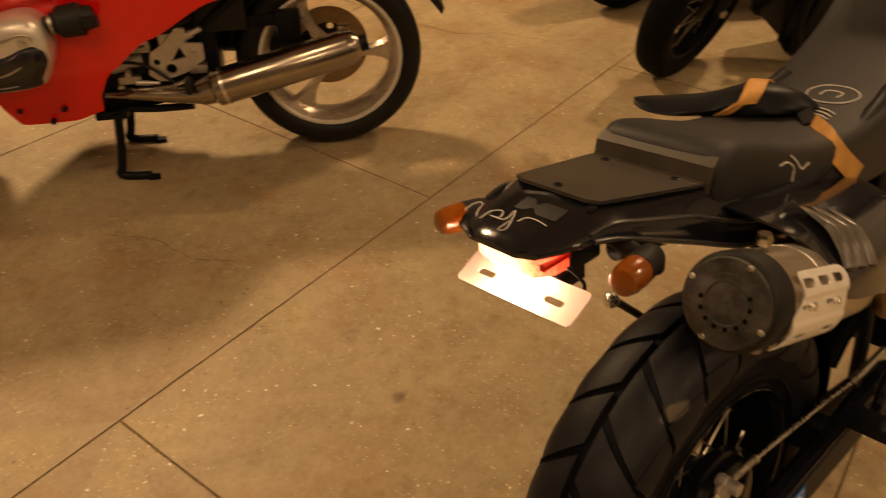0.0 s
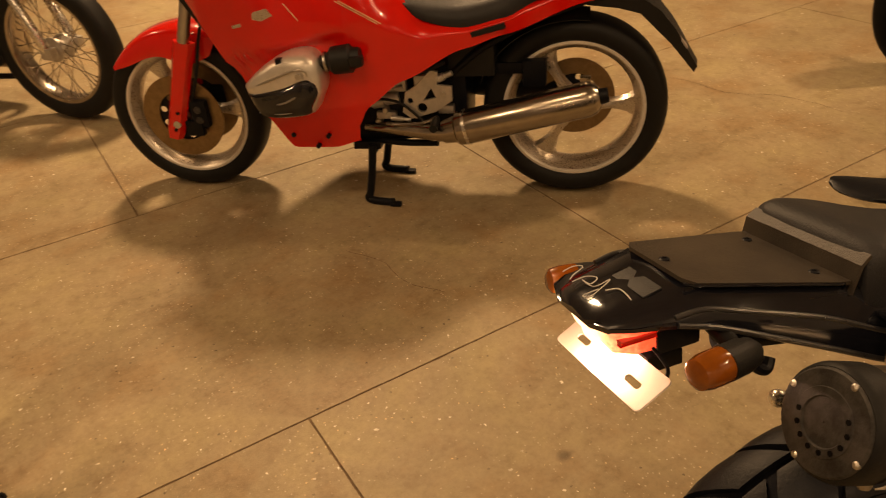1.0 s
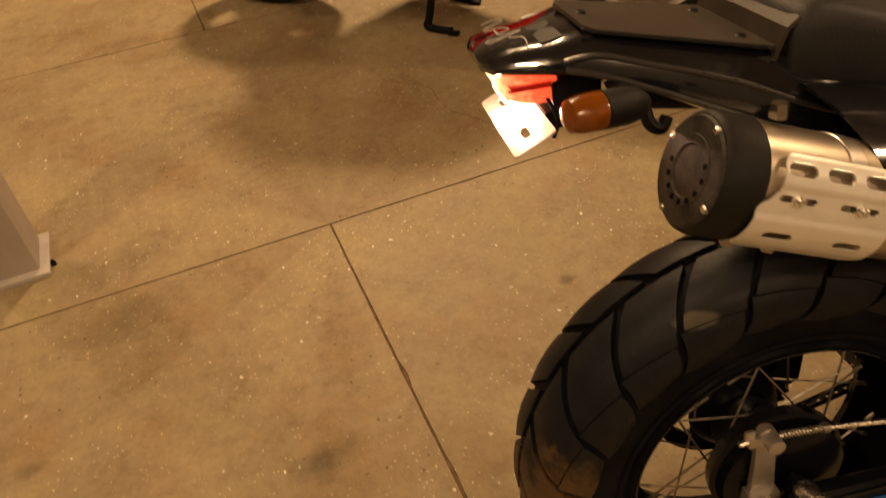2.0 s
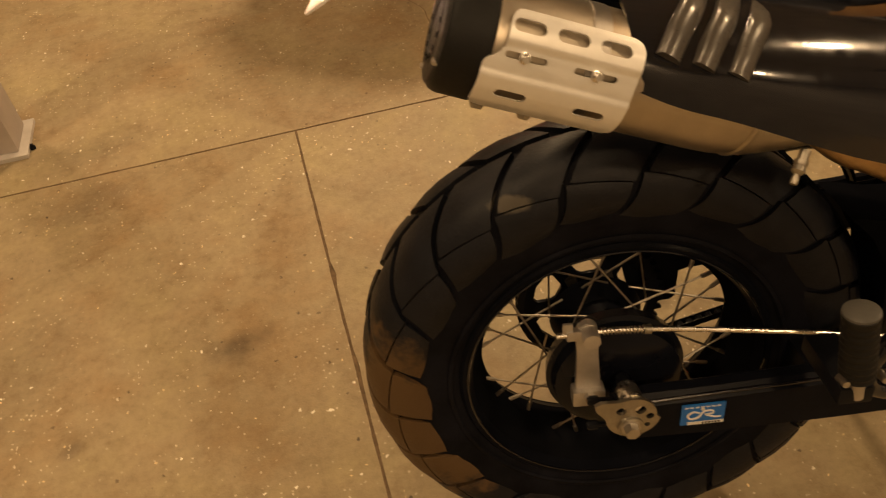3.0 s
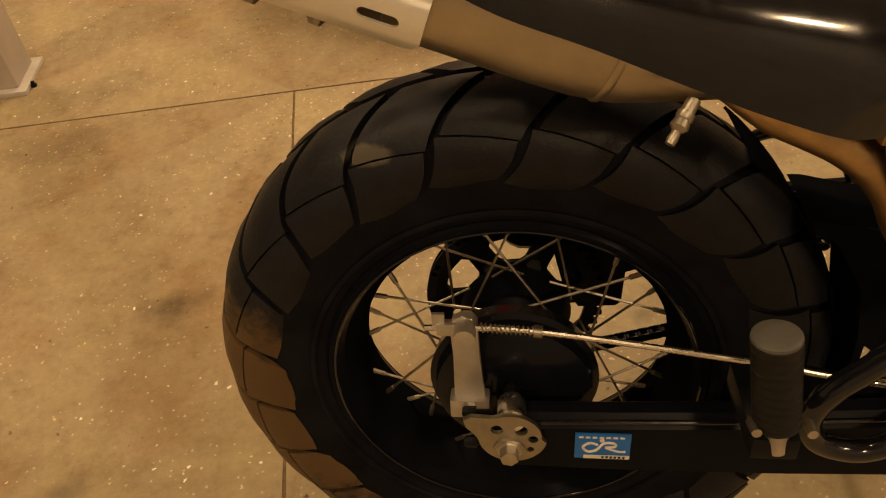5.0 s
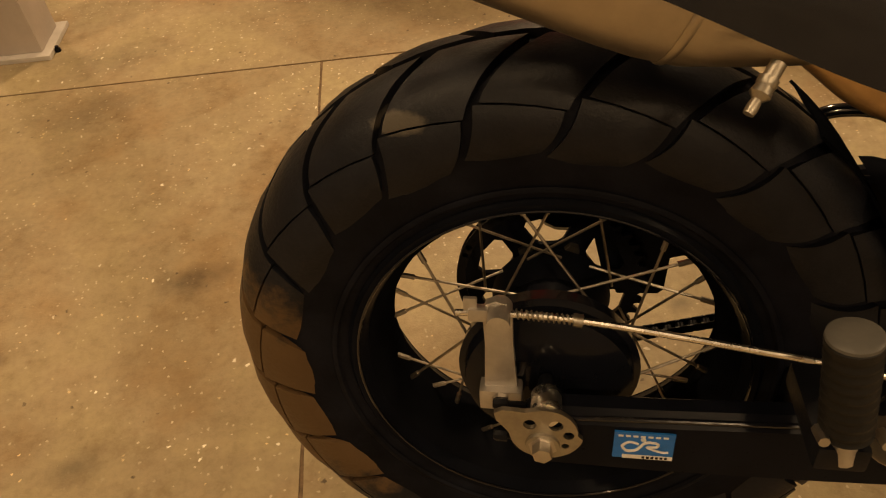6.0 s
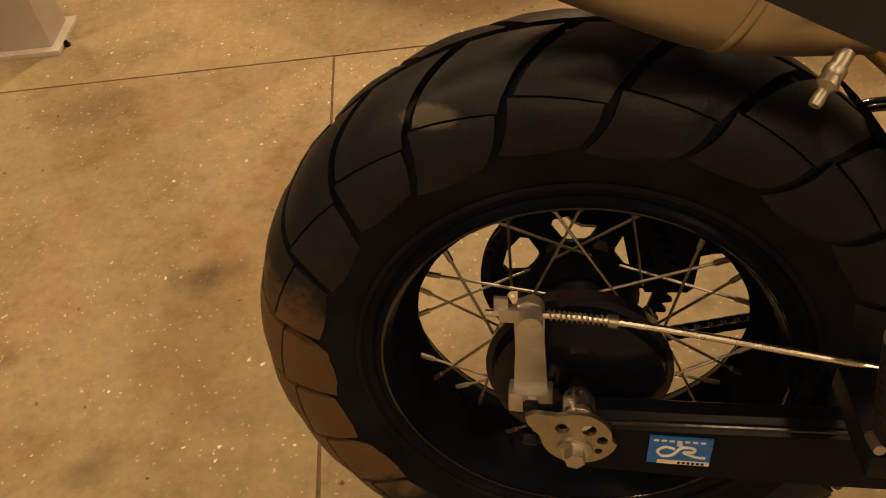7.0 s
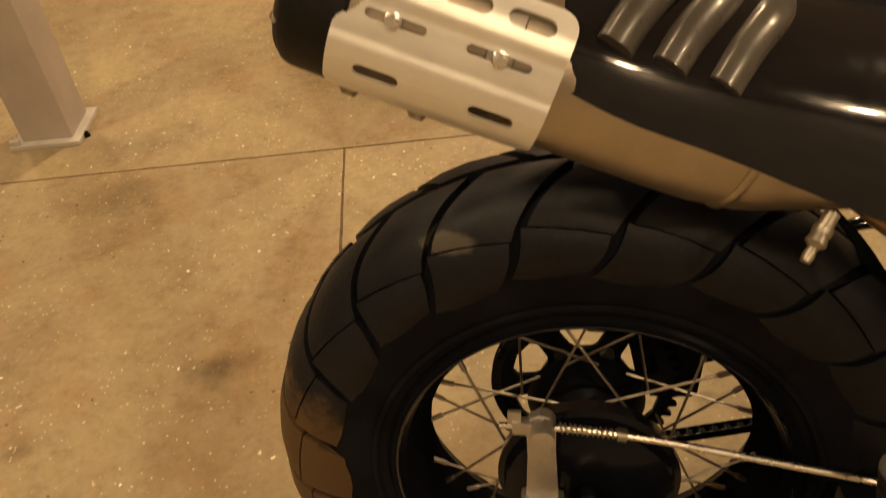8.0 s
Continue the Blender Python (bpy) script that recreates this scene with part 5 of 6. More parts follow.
def sports_tourer():
    bike = thing("touring_motorcycle", TOURER, "glossy red sports touring motorcycle on its centre stand", "motorcycle")
    cast_wheel(bike, (0, 0, 0.322), 0.316, 0.080, 0.238, (-0.07,), 0.140)
    cast_wheel(bike, (1.446, 0, 0.306), 0.306, 0.062, 0.237, (-0.075, 0.075), 0.158)
    # front fork, calipers, mudguard
    for side in (-1, 1):
        secs = []
        for x, z, w in ((1.482, 0.235, 0.027), (1.474, 0.262, 0.035), (1.435, 0.37, 0.036), (1.392, 0.49, 0.038), (1.352, 0.60, 0.042)):
            secs.append([(x - w, side * 0.105, z - 0.008), (x - w * 0.6, side * 0.126, z - 0.004), (x + w * 0.6, side * 0.126, z + 0.004), (x + w, side * 0.105, z + 0.008), (x + w * 0.5, side * 0.090, z + 0.004), (x - w * 0.5, side * 0.090, z - 0.004)])
        leg = part("fork_leg", loft(bmesh.new(), secs, True, True), RED_PAINT, bike, "red painted fork slider")
        part("fork_tube", turned(bmesh.new(), (1.352, side * 0.112, 0.60), (1.262, side * 0.112, 0.86), [(0, 0.021), (1, 0.021)], 20), STEEL, leg)
        for x, z in ((1.437, 0.338), (1.462, 0.272)):
            part("fork_bolt", turned(bmesh.new(), (x, side * 0.124, z), (x, side * 0.131, z), [(0, 0.007), (1, 0.006)], 8), SATIN_BLACK, leg)
        cal = bmesh.new()
        box(cal, (1.335, side * 0.085 - 0.022, 0.27), (1.40, side * 0.085 + 0.022, 0.375), 0.012)
        box(cal, (1.36, side * 0.10 - 0.012, 0.24), (1.43, side * 0.10 + 0.012, 0.30), 0.008)
        caliper = part("brake_caliper", cal, SATIN_BLACK, bike, "black brake caliper")
        for z in (0.302, 0.342):
            part("caliper_piston", turned(bmesh.new(), (1.368, side * 0.107, z), (1.368, side * 0.113, z), [(0, 0.014), (0.7, 0.014), (1, 0.009)], 16), DUSTY_CAP, caliper)
        part("brake_hose", pipe(bmesh.new(), [(1.39, side * 0.1, 0.37), (1.34, side * 0.115, 0.46), (1.30, side * 0.10, 0.60), (1.26, side * 0.08, 0.72)], 0.006, 8), RUBBER_CLEAN, bike)
    part("front_axle", turned(bmesh.new(), (1.452, -0.13, 0.2925), (1.452, 0.13, 0.2925), [(0, 0.014), (1, 0.014)], 16), ALLOY, bike)
    guard = []
    for a, lo in ((40, 0.0), (46, 0.022), (56, 0.045), (68, 0.06), (80, 0.075), (92, 0.10), (104, 0.115), (114, 0.10), (122, 0.06)):
        c, s = math.cos(radians(a)), math.sin(radians(a))
        r = 0.322 + 0.035 * max(0, (a - 50) / 60)
        half = []
        for y, d in ((-0.082, lo + 0.016), (-0.084, 0.020), (-0.074, 0.006), (-0.045, -0.004), (0.0, -0.008)):
            half.append((1.436 + c * (r - d), y, 0.2925 + s * (r - d)))
        guard.append(half + [(x, -y, z) for x, y, z in reversed(half[:-1])])
    dense = [curve_points(col, 3) for col in zip(*guard)]
    part("front_mudguard", thick(loft(bmesh.new(), list(zip(*dense))), 0.003), RED_PAINT, bike, "glossy red front mudguard", smooth=50)
    # fairing, tank and tail as one painted arch
    low = [(-0.22, 0.735), (-0.039, 0.706), (0.211, 0.627), (0.351, 0.586), (0.555, 0.489), (0.676, 0.404), (0.716, 0.335), (0.724, 0.274), (0.811, 0.249), (0.961, 0.252), (1.031, 0.375), (1.118, 0.541), (1.254, 0.753), (1.36, 0.90)]
    top = [(-0.22, 0.80), (-0.039, 0.775), (0.15, 0.722), (0.211, 0.690), (0.348, 0.668), (0.47, 0.682), (0.57, 0.75), (0.66, 0.86), (0.80, 0.95), (1.0, 0.99), (1.2, 1.02), (1.36, 0.98)]
    wide = [(-0.22, 0.075), (0.0, 0.13), (0.25, 0.185), (0.5, 0.215), (0.72, 0.235), (0.9, 0.25), (1.05, 0.255), (1.2, 0.23), (1.36, 0.12)]
    secs = []
    xs = sorted({-0.22 + 1.58 * i / 80 for i in range(81)} | {0.700, 0.708, 0.716, 0.720, 0.724, 0.728, 0.95, 0.975})
    for x in xs:
        zl, zt, w = table(low, x), table(top, x), table(wide, x)
        half = []
        for k in range(57):
            t = k / 56
            z = zl + (zt - zl) * t
            in_low = 0.035 * max(0, (0.42 - z) / 0.2) ** 1.5
            zc = table([(0.66, 0.680), (0.95, 0.622), (1.2, 0.560)], x)
            dip = (zc - z) / 0.034
            dip = max(0.0, min(1.0, dip))
            dip = dip * dip * (3 - 2 * dip)
            fade = max(0.0, min(1.0, (x - 0.68) / 0.14, (1.17 - x) / 0.08))
            crease = 0.030 * fade * fade * (3 - 2 * fade) * dip * math.exp(-max(0.0, zc - z) / 0.14)
            round_top = w * (0.30 * max(0, t - 0.62) ** 1.5 / 0.38 ** 1.5)
            half.append((x, w - in_low - crease - round_top, z))
        half.append((x, w * 0.45, zt + 0.012))
        half.append((x, 0, zt + 0.018))
        secs.append(half + [(a, -b, c) for a, b, c in reversed(half[:-1])])
    part("fairing", thick(loft(bmesh.new(), secs), 0.004), RED_PAINT, bike, "glossy red full fairing with small pale badge", smooth=45)
    for side in (-1, 1):
        part("inner_panel", plate(bmesh.new(), [(1.0, 0.36), (1.06, 0.38), (1.16, 0.54), (1.27, 0.72), (1.35, 0.86), (1.30, 0.92), (1.10, 0.88), (1.0, 0.60)], 0.01, m=Matrix.Translation((0, side * 0.165, 0))), BLACK_PLASTIC, bike)
    part("radiator", box(bmesh.new(), (1.06, -0.16, 0.42), (1.12, 0.16, 0.80), 0.01), BLACK_PLASTIC, bike)
    part("fairing_slot", box(bmesh.new(), (-0.056, -0.012, -0.0085), (0.056, 0.004, 0.0085), 0.003, pose(0.268, 0.190, 0.643, 0, 14, 0)), BLACK_PLASTIC, bike)
    for x, z in ((0.955, 0.305), (0.872, 0.262), (0.83, 0.30)):
        part("fairing_screw", turned(bmesh.new(), (x, 0.215, z), (x, 0.243, z), [(0, 0.008), (0.9, 0.008), (1, 0.005)], 10), SATIN_BLACK, bike)
    slant = [(0.945, 0.722), (0.962, 0.745), (1.008, 0.735), (1.022, 0.712), (0.985, 0.706)]
    badge = part("badge", plate(bmesh.new(), slant, 0.004, m=Matrix.Translation((0, 0.250, 0))), WHEEL_PAINT, bike, "small pale badge of plain shapes")
    part("badge_bar", plate(bmesh.new(), [(1.03, 0.708), (1.09, 0.692), (1.085, 0.684), (1.025, 0.696)], 0.004, m=Matrix.Translation((0, 0.250, 0))), WHEEL_PAINT, badge)
    for a, b in (((0.905, 0.758), (0.864, 0.703)), ((0.740, 0.757), (0.612, 0.680)), ((0.728, 0.757), (0.600, 0.680))):
        part("pin_stripe", pipe(bmesh.new(), [(a[0], table(wide, a[0]) - 0.004, a[1]), (b[0], table(wide, b[0]) - 0.001, b[1])], 0.0016, 6, 4), GOLD_LINE, bike)
    seat = []
    for x, w, zb, zt in ((0.60, 0.10, 0.74, 0.775), (0.56, 0.15, 0.715, 0.752), (0.47, 0.178, 0.672, 0.725), (0.35, 0.180, 0.650, 0.715), (0.21, 0.165, 0.672, 0.745), (0.13, 0.150, 0.715, 0.80), (0.0, 0.13, 0.76, 0.83), (-0.12, 0.10, 0.78, 0.83)):
        half = [(x, w, zb), (x, w * 1.01, zb + 0.02), (x, w * 0.93, zt - 0.015), (x, w * 0.75, zt), (x, w * 0.3, zt + 0.004)]
        seat.append(half + [(a, -b, c) for a, b, c in reversed(half)])
    dense = [curve_points(col, 4) for col in zip(*seat)]
    part("seat", loft(bmesh.new(), list(zip(*dense)), True, True), VINYL, bike, "black vinyl seat", smooth=60)
    # opposed cylinders
    for side in (1, -1):
        rim_line = curve_points([(x, 0, z) for x, z in HEAD + HEAD[:1]], 4)[:-1]
        mid = V((0.918, 0, 0.512))
        body = []
        for y, g in ((0.13, 0.80), (0.20, 0.94), (0.27, 1.0), (0.315, 1.0), (0.338, 0.95), (0.352, 0.82), (0.358, 0.6)):
            body.append([(mid.x + (p.x - mid.x) * g, side * y, mid.z + (p.z - mid.z) * g) for p in rim_line])
        cyl = part("cylinder_head", loft(bmesh.new(), body, True, True), HEAD_SILVER, bike, "silver boxer cylinder head with dark lower cover", smooth=50)
        low = [(1.036, 0.500), (0.985, 0.508), (0.905, 0.526), (0.842, 0.550), (0.812, 0.545), (0.800, 0.500), (0.826, 0.452), (0.846, 0.426), (0.985, 0.419), (1.024, 0.462)]
        line_ = curve_points([(x, 0, z) for x, z in low + low[:1]], 4)[:-1]
        mid2 = V((0.918, 0, 0.478))
        rows = [[(mid2.x + (p.x - mid2.x) * g, side * y, mid2.z + (p.z - mid2.z) * g) for p in line_] for y, g in ((0.30, 1.0), (0.345, 0.99), (0.362, 0.90), (0.370, 0.72))]
        part("valve_cover", loft(bmesh.new(), rows, True, True), GLOSS_BLACK, cyl, "black lower valve cover", smooth=40)
        for pts, r in (([(1.022, 0.352, 0.470), (0.926, 0.368, 0.472), (0.861, 0.366, 0.499), (0.818, 0.350, 0.522)], 0.0035), ([(1.005, 0.360, 0.440), (0.93, 0.370, 0.438), (0.87, 0.366, 0.445)], 0.0022), ([(1.030, 0.345, 0.516), (0.95, 0.360, 0.548), (0.86, 0.358, 0.580), (0.83, 0.352, 0.575), (0.826, 0.350, 0.556)], 0.004)):
            part("valve_cover_rib", pipe(bmesh.new(), [(x, side * y, z) for x, y, z in pts], r, 8), STEEL, cyl)
        part("valve_cover_plate", box(bmesh.new(), (-0.030, -0.003, -0.006), (0.030, 0.004, 0.006), 0.002, pose(0.955, side * 0.366, 0.490, 0, 8, 0)), DUSTY_CAP, cyl)
        for x, z in ((0.852, 0.560), (0.832, 0.488)):
            part("head_bolt", turned(bmesh.new(), (x, side * 0.345, z), (x, side * 0.364, z), [(0, 0.020), (0.6, 0.018), (0.65, 0.010), (1, 0.009)], 18), ALLOY, cyl)
        part("plug_cap", box(bmesh.new(), (0.905, side * 0.335 - 0.012, 0.585), (0.925, side * 0.335 + 0.012, 0.612), 0.003), SATIN_BLACK, cyl)
        intake = part("throttle_body", turned(bmesh.new(), (0.80, side * 0.27, 0.575), (0.67, side * 0.26, 0.588), [(0, 0.022), (0.2, 0.030), (0.3, 0.044), (0.75, 0.046), (0.8, 0.036), (1, 0.030)], 22), BLACK_PLASTIC, bike, "black throttle body")
        part("hose_clip", turned(bmesh.new(), (0.788, side * 0.27, 0.576), (0.780, side * 0.269, 0.577), [(0, 0.032), (1, 0.032)], 20), STEEL, intake)
        part("intake_link", box(bmesh.new(), (0.655, side * 0.29 - 0.014, 0.57), (0.70, side * 0.29 + 0.014, 0.60), 0.004), BLACK_PLASTIC, intake)
    # gearbox and castings behind the fairing
    part("engine_block", box(box(bmesh.new(), (0.55, -0.13, 0.235), (1.02, 0.13, 0.52), 0.03), (0.36, -0.10, 0.27), (0.60, 0.10, 0.50), 0.02), SATIN_BLACK, bike, "dark engine and gearbox block")
    frame_plate = [(0.40, 0.40), (0.46, 0.36), (0.545, 0.335), (0.575, 0.36), (0.56, 0.43), (0.52, 0.455), (0.47, 0.505), (0.445, 0.50), (0.45, 0.455), (0.40, 0.45)]
    part("footrest_plate", plate(bmesh.new(), frame_plate, 0.012, [circle(0.505, 0.375, 0.017, 14), [(0.455, 0.41), (0.50, 0.40), (0.47, 0.445)], circle(0.545, 0.40, 0.010, 12)], Matrix.Translation((0, 0.155, 0))), ALLOY, bike, "cast alloy footrest plate")
    starter = part("starter_motor", turned(bmesh.new(), (0.70, 0.125, 0.385), (0.59, 0.125, 0.40), [(0, 0.020), (0.1, 0.030), (0.5, 0.030), (0.52, 0.024), (1, 0.024)], 20), ALLOY, bike)
    for (x, y, z), (a, b, c), r in (((0.62, 0.16, 0.335), (0.55, 0.165, 0.33), 0.009), ((0.655, 0.14, 0.43), (0.57, 0.15, 0.445), 0.012), ((0.47, 0.145, 0.46), (0.40, 0.145, 0.49), 0.014), ((0.60, 0.13, 0.46), (0.54, 0.135, 0.49), 0.018)):
        part("casting_rod", turned(bmesh.new(), (x, y, z), (a, b, c), [(0, r), (0.6, r), (0.62, r * 0.7), (1, r * 0.7)], 12), ALLOY, bike)
    for lo, hi in (((0.56, 0.11, 0.425), (0.635, 0.15, 0.47)), ((0.475, 0.125, 0.44), (0.53, 0.158, 0.485)), ((0.605, 0.12, 0.325), (0.675, 0.15, 0.352)), ((0.40, 0.12, 0.345), (0.455, 0.15, 0.375))):
        part("casting", box(bmesh.new(), lo, hi, 0.009), ALLOY, bike)
    for (x, y, z), r in (((0.64, 0.158, 0.36), 0.012), ((0.60, 0.155, 0.45), 0.010), ((0.43, 0.172, 0.425), 0.009), ((0.53, 0.172, 0.345), 0.010), ((0.67, 0.15, 0.315), 0.014)):
        part("casting_bolt", turned(bmesh.new(), (x, y - 0.03, z), (x, y, z), [(0, r), (0.8, r), (1, r * 0.7)], 12), STEEL, bike)
    part("hose", pipe(bmesh.new(), [(0.66, 0.14, 0.46), (0.60, 0.17, 0.49), (0.50, 0.165, 0.50), (0.42, 0.15, 0.53)], 0.008, 8), RUBBER_CLEAN, bike)
    part("cable", pipe(bmesh.new(), [(0.69, 0.15, 0.40), (0.62, 0.18, 0.41), (0.57, 0.175, 0.39), (0.50, 0.18, 0.33)], 0.005, 8), RUBBER_CLEAN, bike)
    foot = part("foot_rest", turned(bmesh.new(), (0.46, 0.16, 0.335), (0.455, 0.255, 0.335), [(0, 0.010), (0.2, 0.014), (1, 0.013)], 14), RUBBER_CLEAN, bike)
    part("gear_lever", pipe(bmesh.new(), [(0.455, 0.18, 0.345), (0.52, 0.185, 0.325), (0.60, 0.19, 0.325), (0.63, 0.205, 0.335)], 0.006, 8), CHROME, bike)
    part("side_stand", pipe(bmesh.new(), [(0.70, 0.12, 0.235), (0.58, 0.15, 0.238), (0.46, 0.165, 0.245)], 0.012, 10), SATIN_BLACK, bike)
    # exhaust
    part("exhaust_pipe", pipe(bmesh.new(), [(0.72, 0.12, 0.285), (0.62, 0.165, 0.300), (0.50, 0.185, 0.296), (0.42, 0.195, 0.300)], 0.036, 18, 6, [0.018, 0.021, 0.027, 0.038]), CHROME, bike, "chromed exhaust pipe")
    muf = part("muffler", turned(bmesh.new(), (0.43, 0.197, 0.300), (-0.085, 0.205, 0.428), [(0, 0.040), (0.05, 0.043), (0.085, 0.046), (0.10, 0.0575), (0.11, 0.0585), (0.2, 0.0585), (0.93, 0.0575), (0.97, 0.050), (1, 0.034)], 40), CHROME, bike, "chromed tubular muffler")
    part("muffler_clamp", turned(bmesh.new(), (0.355, 0.199, 0.3185), (0.345, 0.199, 0.321), [(0, 0.0600), (1, 0.0600)], 36), BRIGHT_STEEL, muf)
    part("muffler_tip", turned(bmesh.new(), (-0.08, 0.205, 0.427), (-0.11, 0.205, 0.434), [(0, 0.026), (1, 0.024), (1, 0.018), (0.2, 0.016)], 20, False), SATIN_BLACK, muf)
    part("muffler_bracket", box(bmesh.new(), (-0.055, 0.175, 0.455), (-0.02, 0.20, 0.49), 0.004), CHROME, muf)
    # subframe, shock and rear drive
    part("rear_caliper", box(box(bmesh.new(), (0.09, 0.06, 0.42), (0.17, 0.10, 0.51), 0.012), (0.12, 0.05, 0.46), (0.26, 0.085, 0.50), 0.01), SATIN_BLACK, bike, "black rear brake caliper")
    part("drive_arm", turned(bmesh.new(), (0.45, -0.10, 0.38), (0.02, -0.10, 0.325), [(0, 0.05), (0.8, 0.045), (0.9, 0.07), (1, 0.06)], 20), SATIN_BLACK, bike)
    part("sub_frame", pipe(bmesh.new(), [(0.42, 0.10, 0.46), (0.30, 0.11, 0.56), (0.12, 0.10, 0.65), (-0.1, 0.08, 0.72)], 0.014, 10), SATIN_BLACK, bike)
    part("sub_frame", pipe(bmesh.new(), [(0.42, -0.10, 0.46), (0.30, -0.11, 0.56), (0.12, -0.10, 0.65), (-0.1, -0.08, 0.72)], 0.014, 10), SATIN_BLACK, bike)
    part("shock_absorber", turned(bmesh.new(), (0.20, -0.02, 0.40), (0.27, -0.02, 0.62), [(0, 0.025)] + [(0.1 + 0.08 * k + d, 0.042 - 0.009 * (d > 0)) for k in range(10) for d in (0, 0.04)] + [(1, 0.025)], 20), SATIN_BLACK, bike)
    part("rear_hugger", thick(loft(bmesh.new(), [[(math.cos(radians(a)) * 0.335, y, 0.322 + math.sin(radians(a)) * (0.335 - abs(y) * 0.25)) for y in (-0.08, -0.04, 0, 0.04, 0.08)] for a in range(18, 100, 8)]), 0.003), BLACK_PLASTIC, bike, "black inner mudguard")
    part("battery_box", box(bmesh.new(), (0.26, -0.09, 0.46), (0.42, 0.11, 0.62), 0.015), BLACK_PLASTIC, bike)
    rear = []
    for x, w, zt, zb in ((-0.02, 0.10, 0.715, 0.69), (-0.13, 0.095, 0.705, 0.675), (-0.20, 0.09, 0.70, 0.655), (-0.255, 0.085, 0.66, 0.60), (-0.305, 0.08, 0.60, 0.55), (-0.345, 0.07, 0.535, 0.50), (-0.385, 0.05, 0.468, 0.448)):
        rear.append([(x, -w, zb), (x - 0.008, -w, zt), (x - 0.012, 0, zt + 0.006), (x - 0.008, w, zt), (x, w, zb), (x, 0, zb + 0.006)])
    part("rear_mudguard", loft(bmesh.new(), rear, True, True), BLACK_PLASTIC, bike, "long black rear mudguard")
    part("number_plate", box(bmesh.new(), (-0.003, -0.075, -0.06), (0.003, 0.075, 0.06), 0.002, pose(-0.318, 0, 0.585, 0, 36, 0)), GREY_PAINT, bike, "blank pale number plate")
    # centre stand
    for y in (0.162, -0.10):
        leg = part("stand_leg", pipe(bmesh.new(), [(0.700, y, 0.235), (0.712, y, 0.14), (0.728, y + 0.004, 0.05), (0.738, y + 0.005, 0.022), (0.715, y + 0.008, 0.012), (0.67, y + 0.016, 0.012), (0.64, y + 0.02, 0.014)], 0.0145, 12), SATIN_BLACK, bike, "black centre stand leg")
        part("stand_foot", box(bmesh.new(), (0.612, y + 0.010, 0.0), (0.652, y + 0.034, 0.014), 0.004), SATIN_BLACK, leg)
    part("stand_bar", rod(bmesh.new(), (0.706, -0.10, 0.19), (0.706, 0.162, 0.19), 0.010, 10), SATIN_BLACK, bike)
    part("stand_bracket", box(bmesh.new(), (0.67, 0.10, 0.215), (0.77, 0.16, 0.243), 0.005), SATIN_BLACK, bike)
    return bike


sports_tourer()


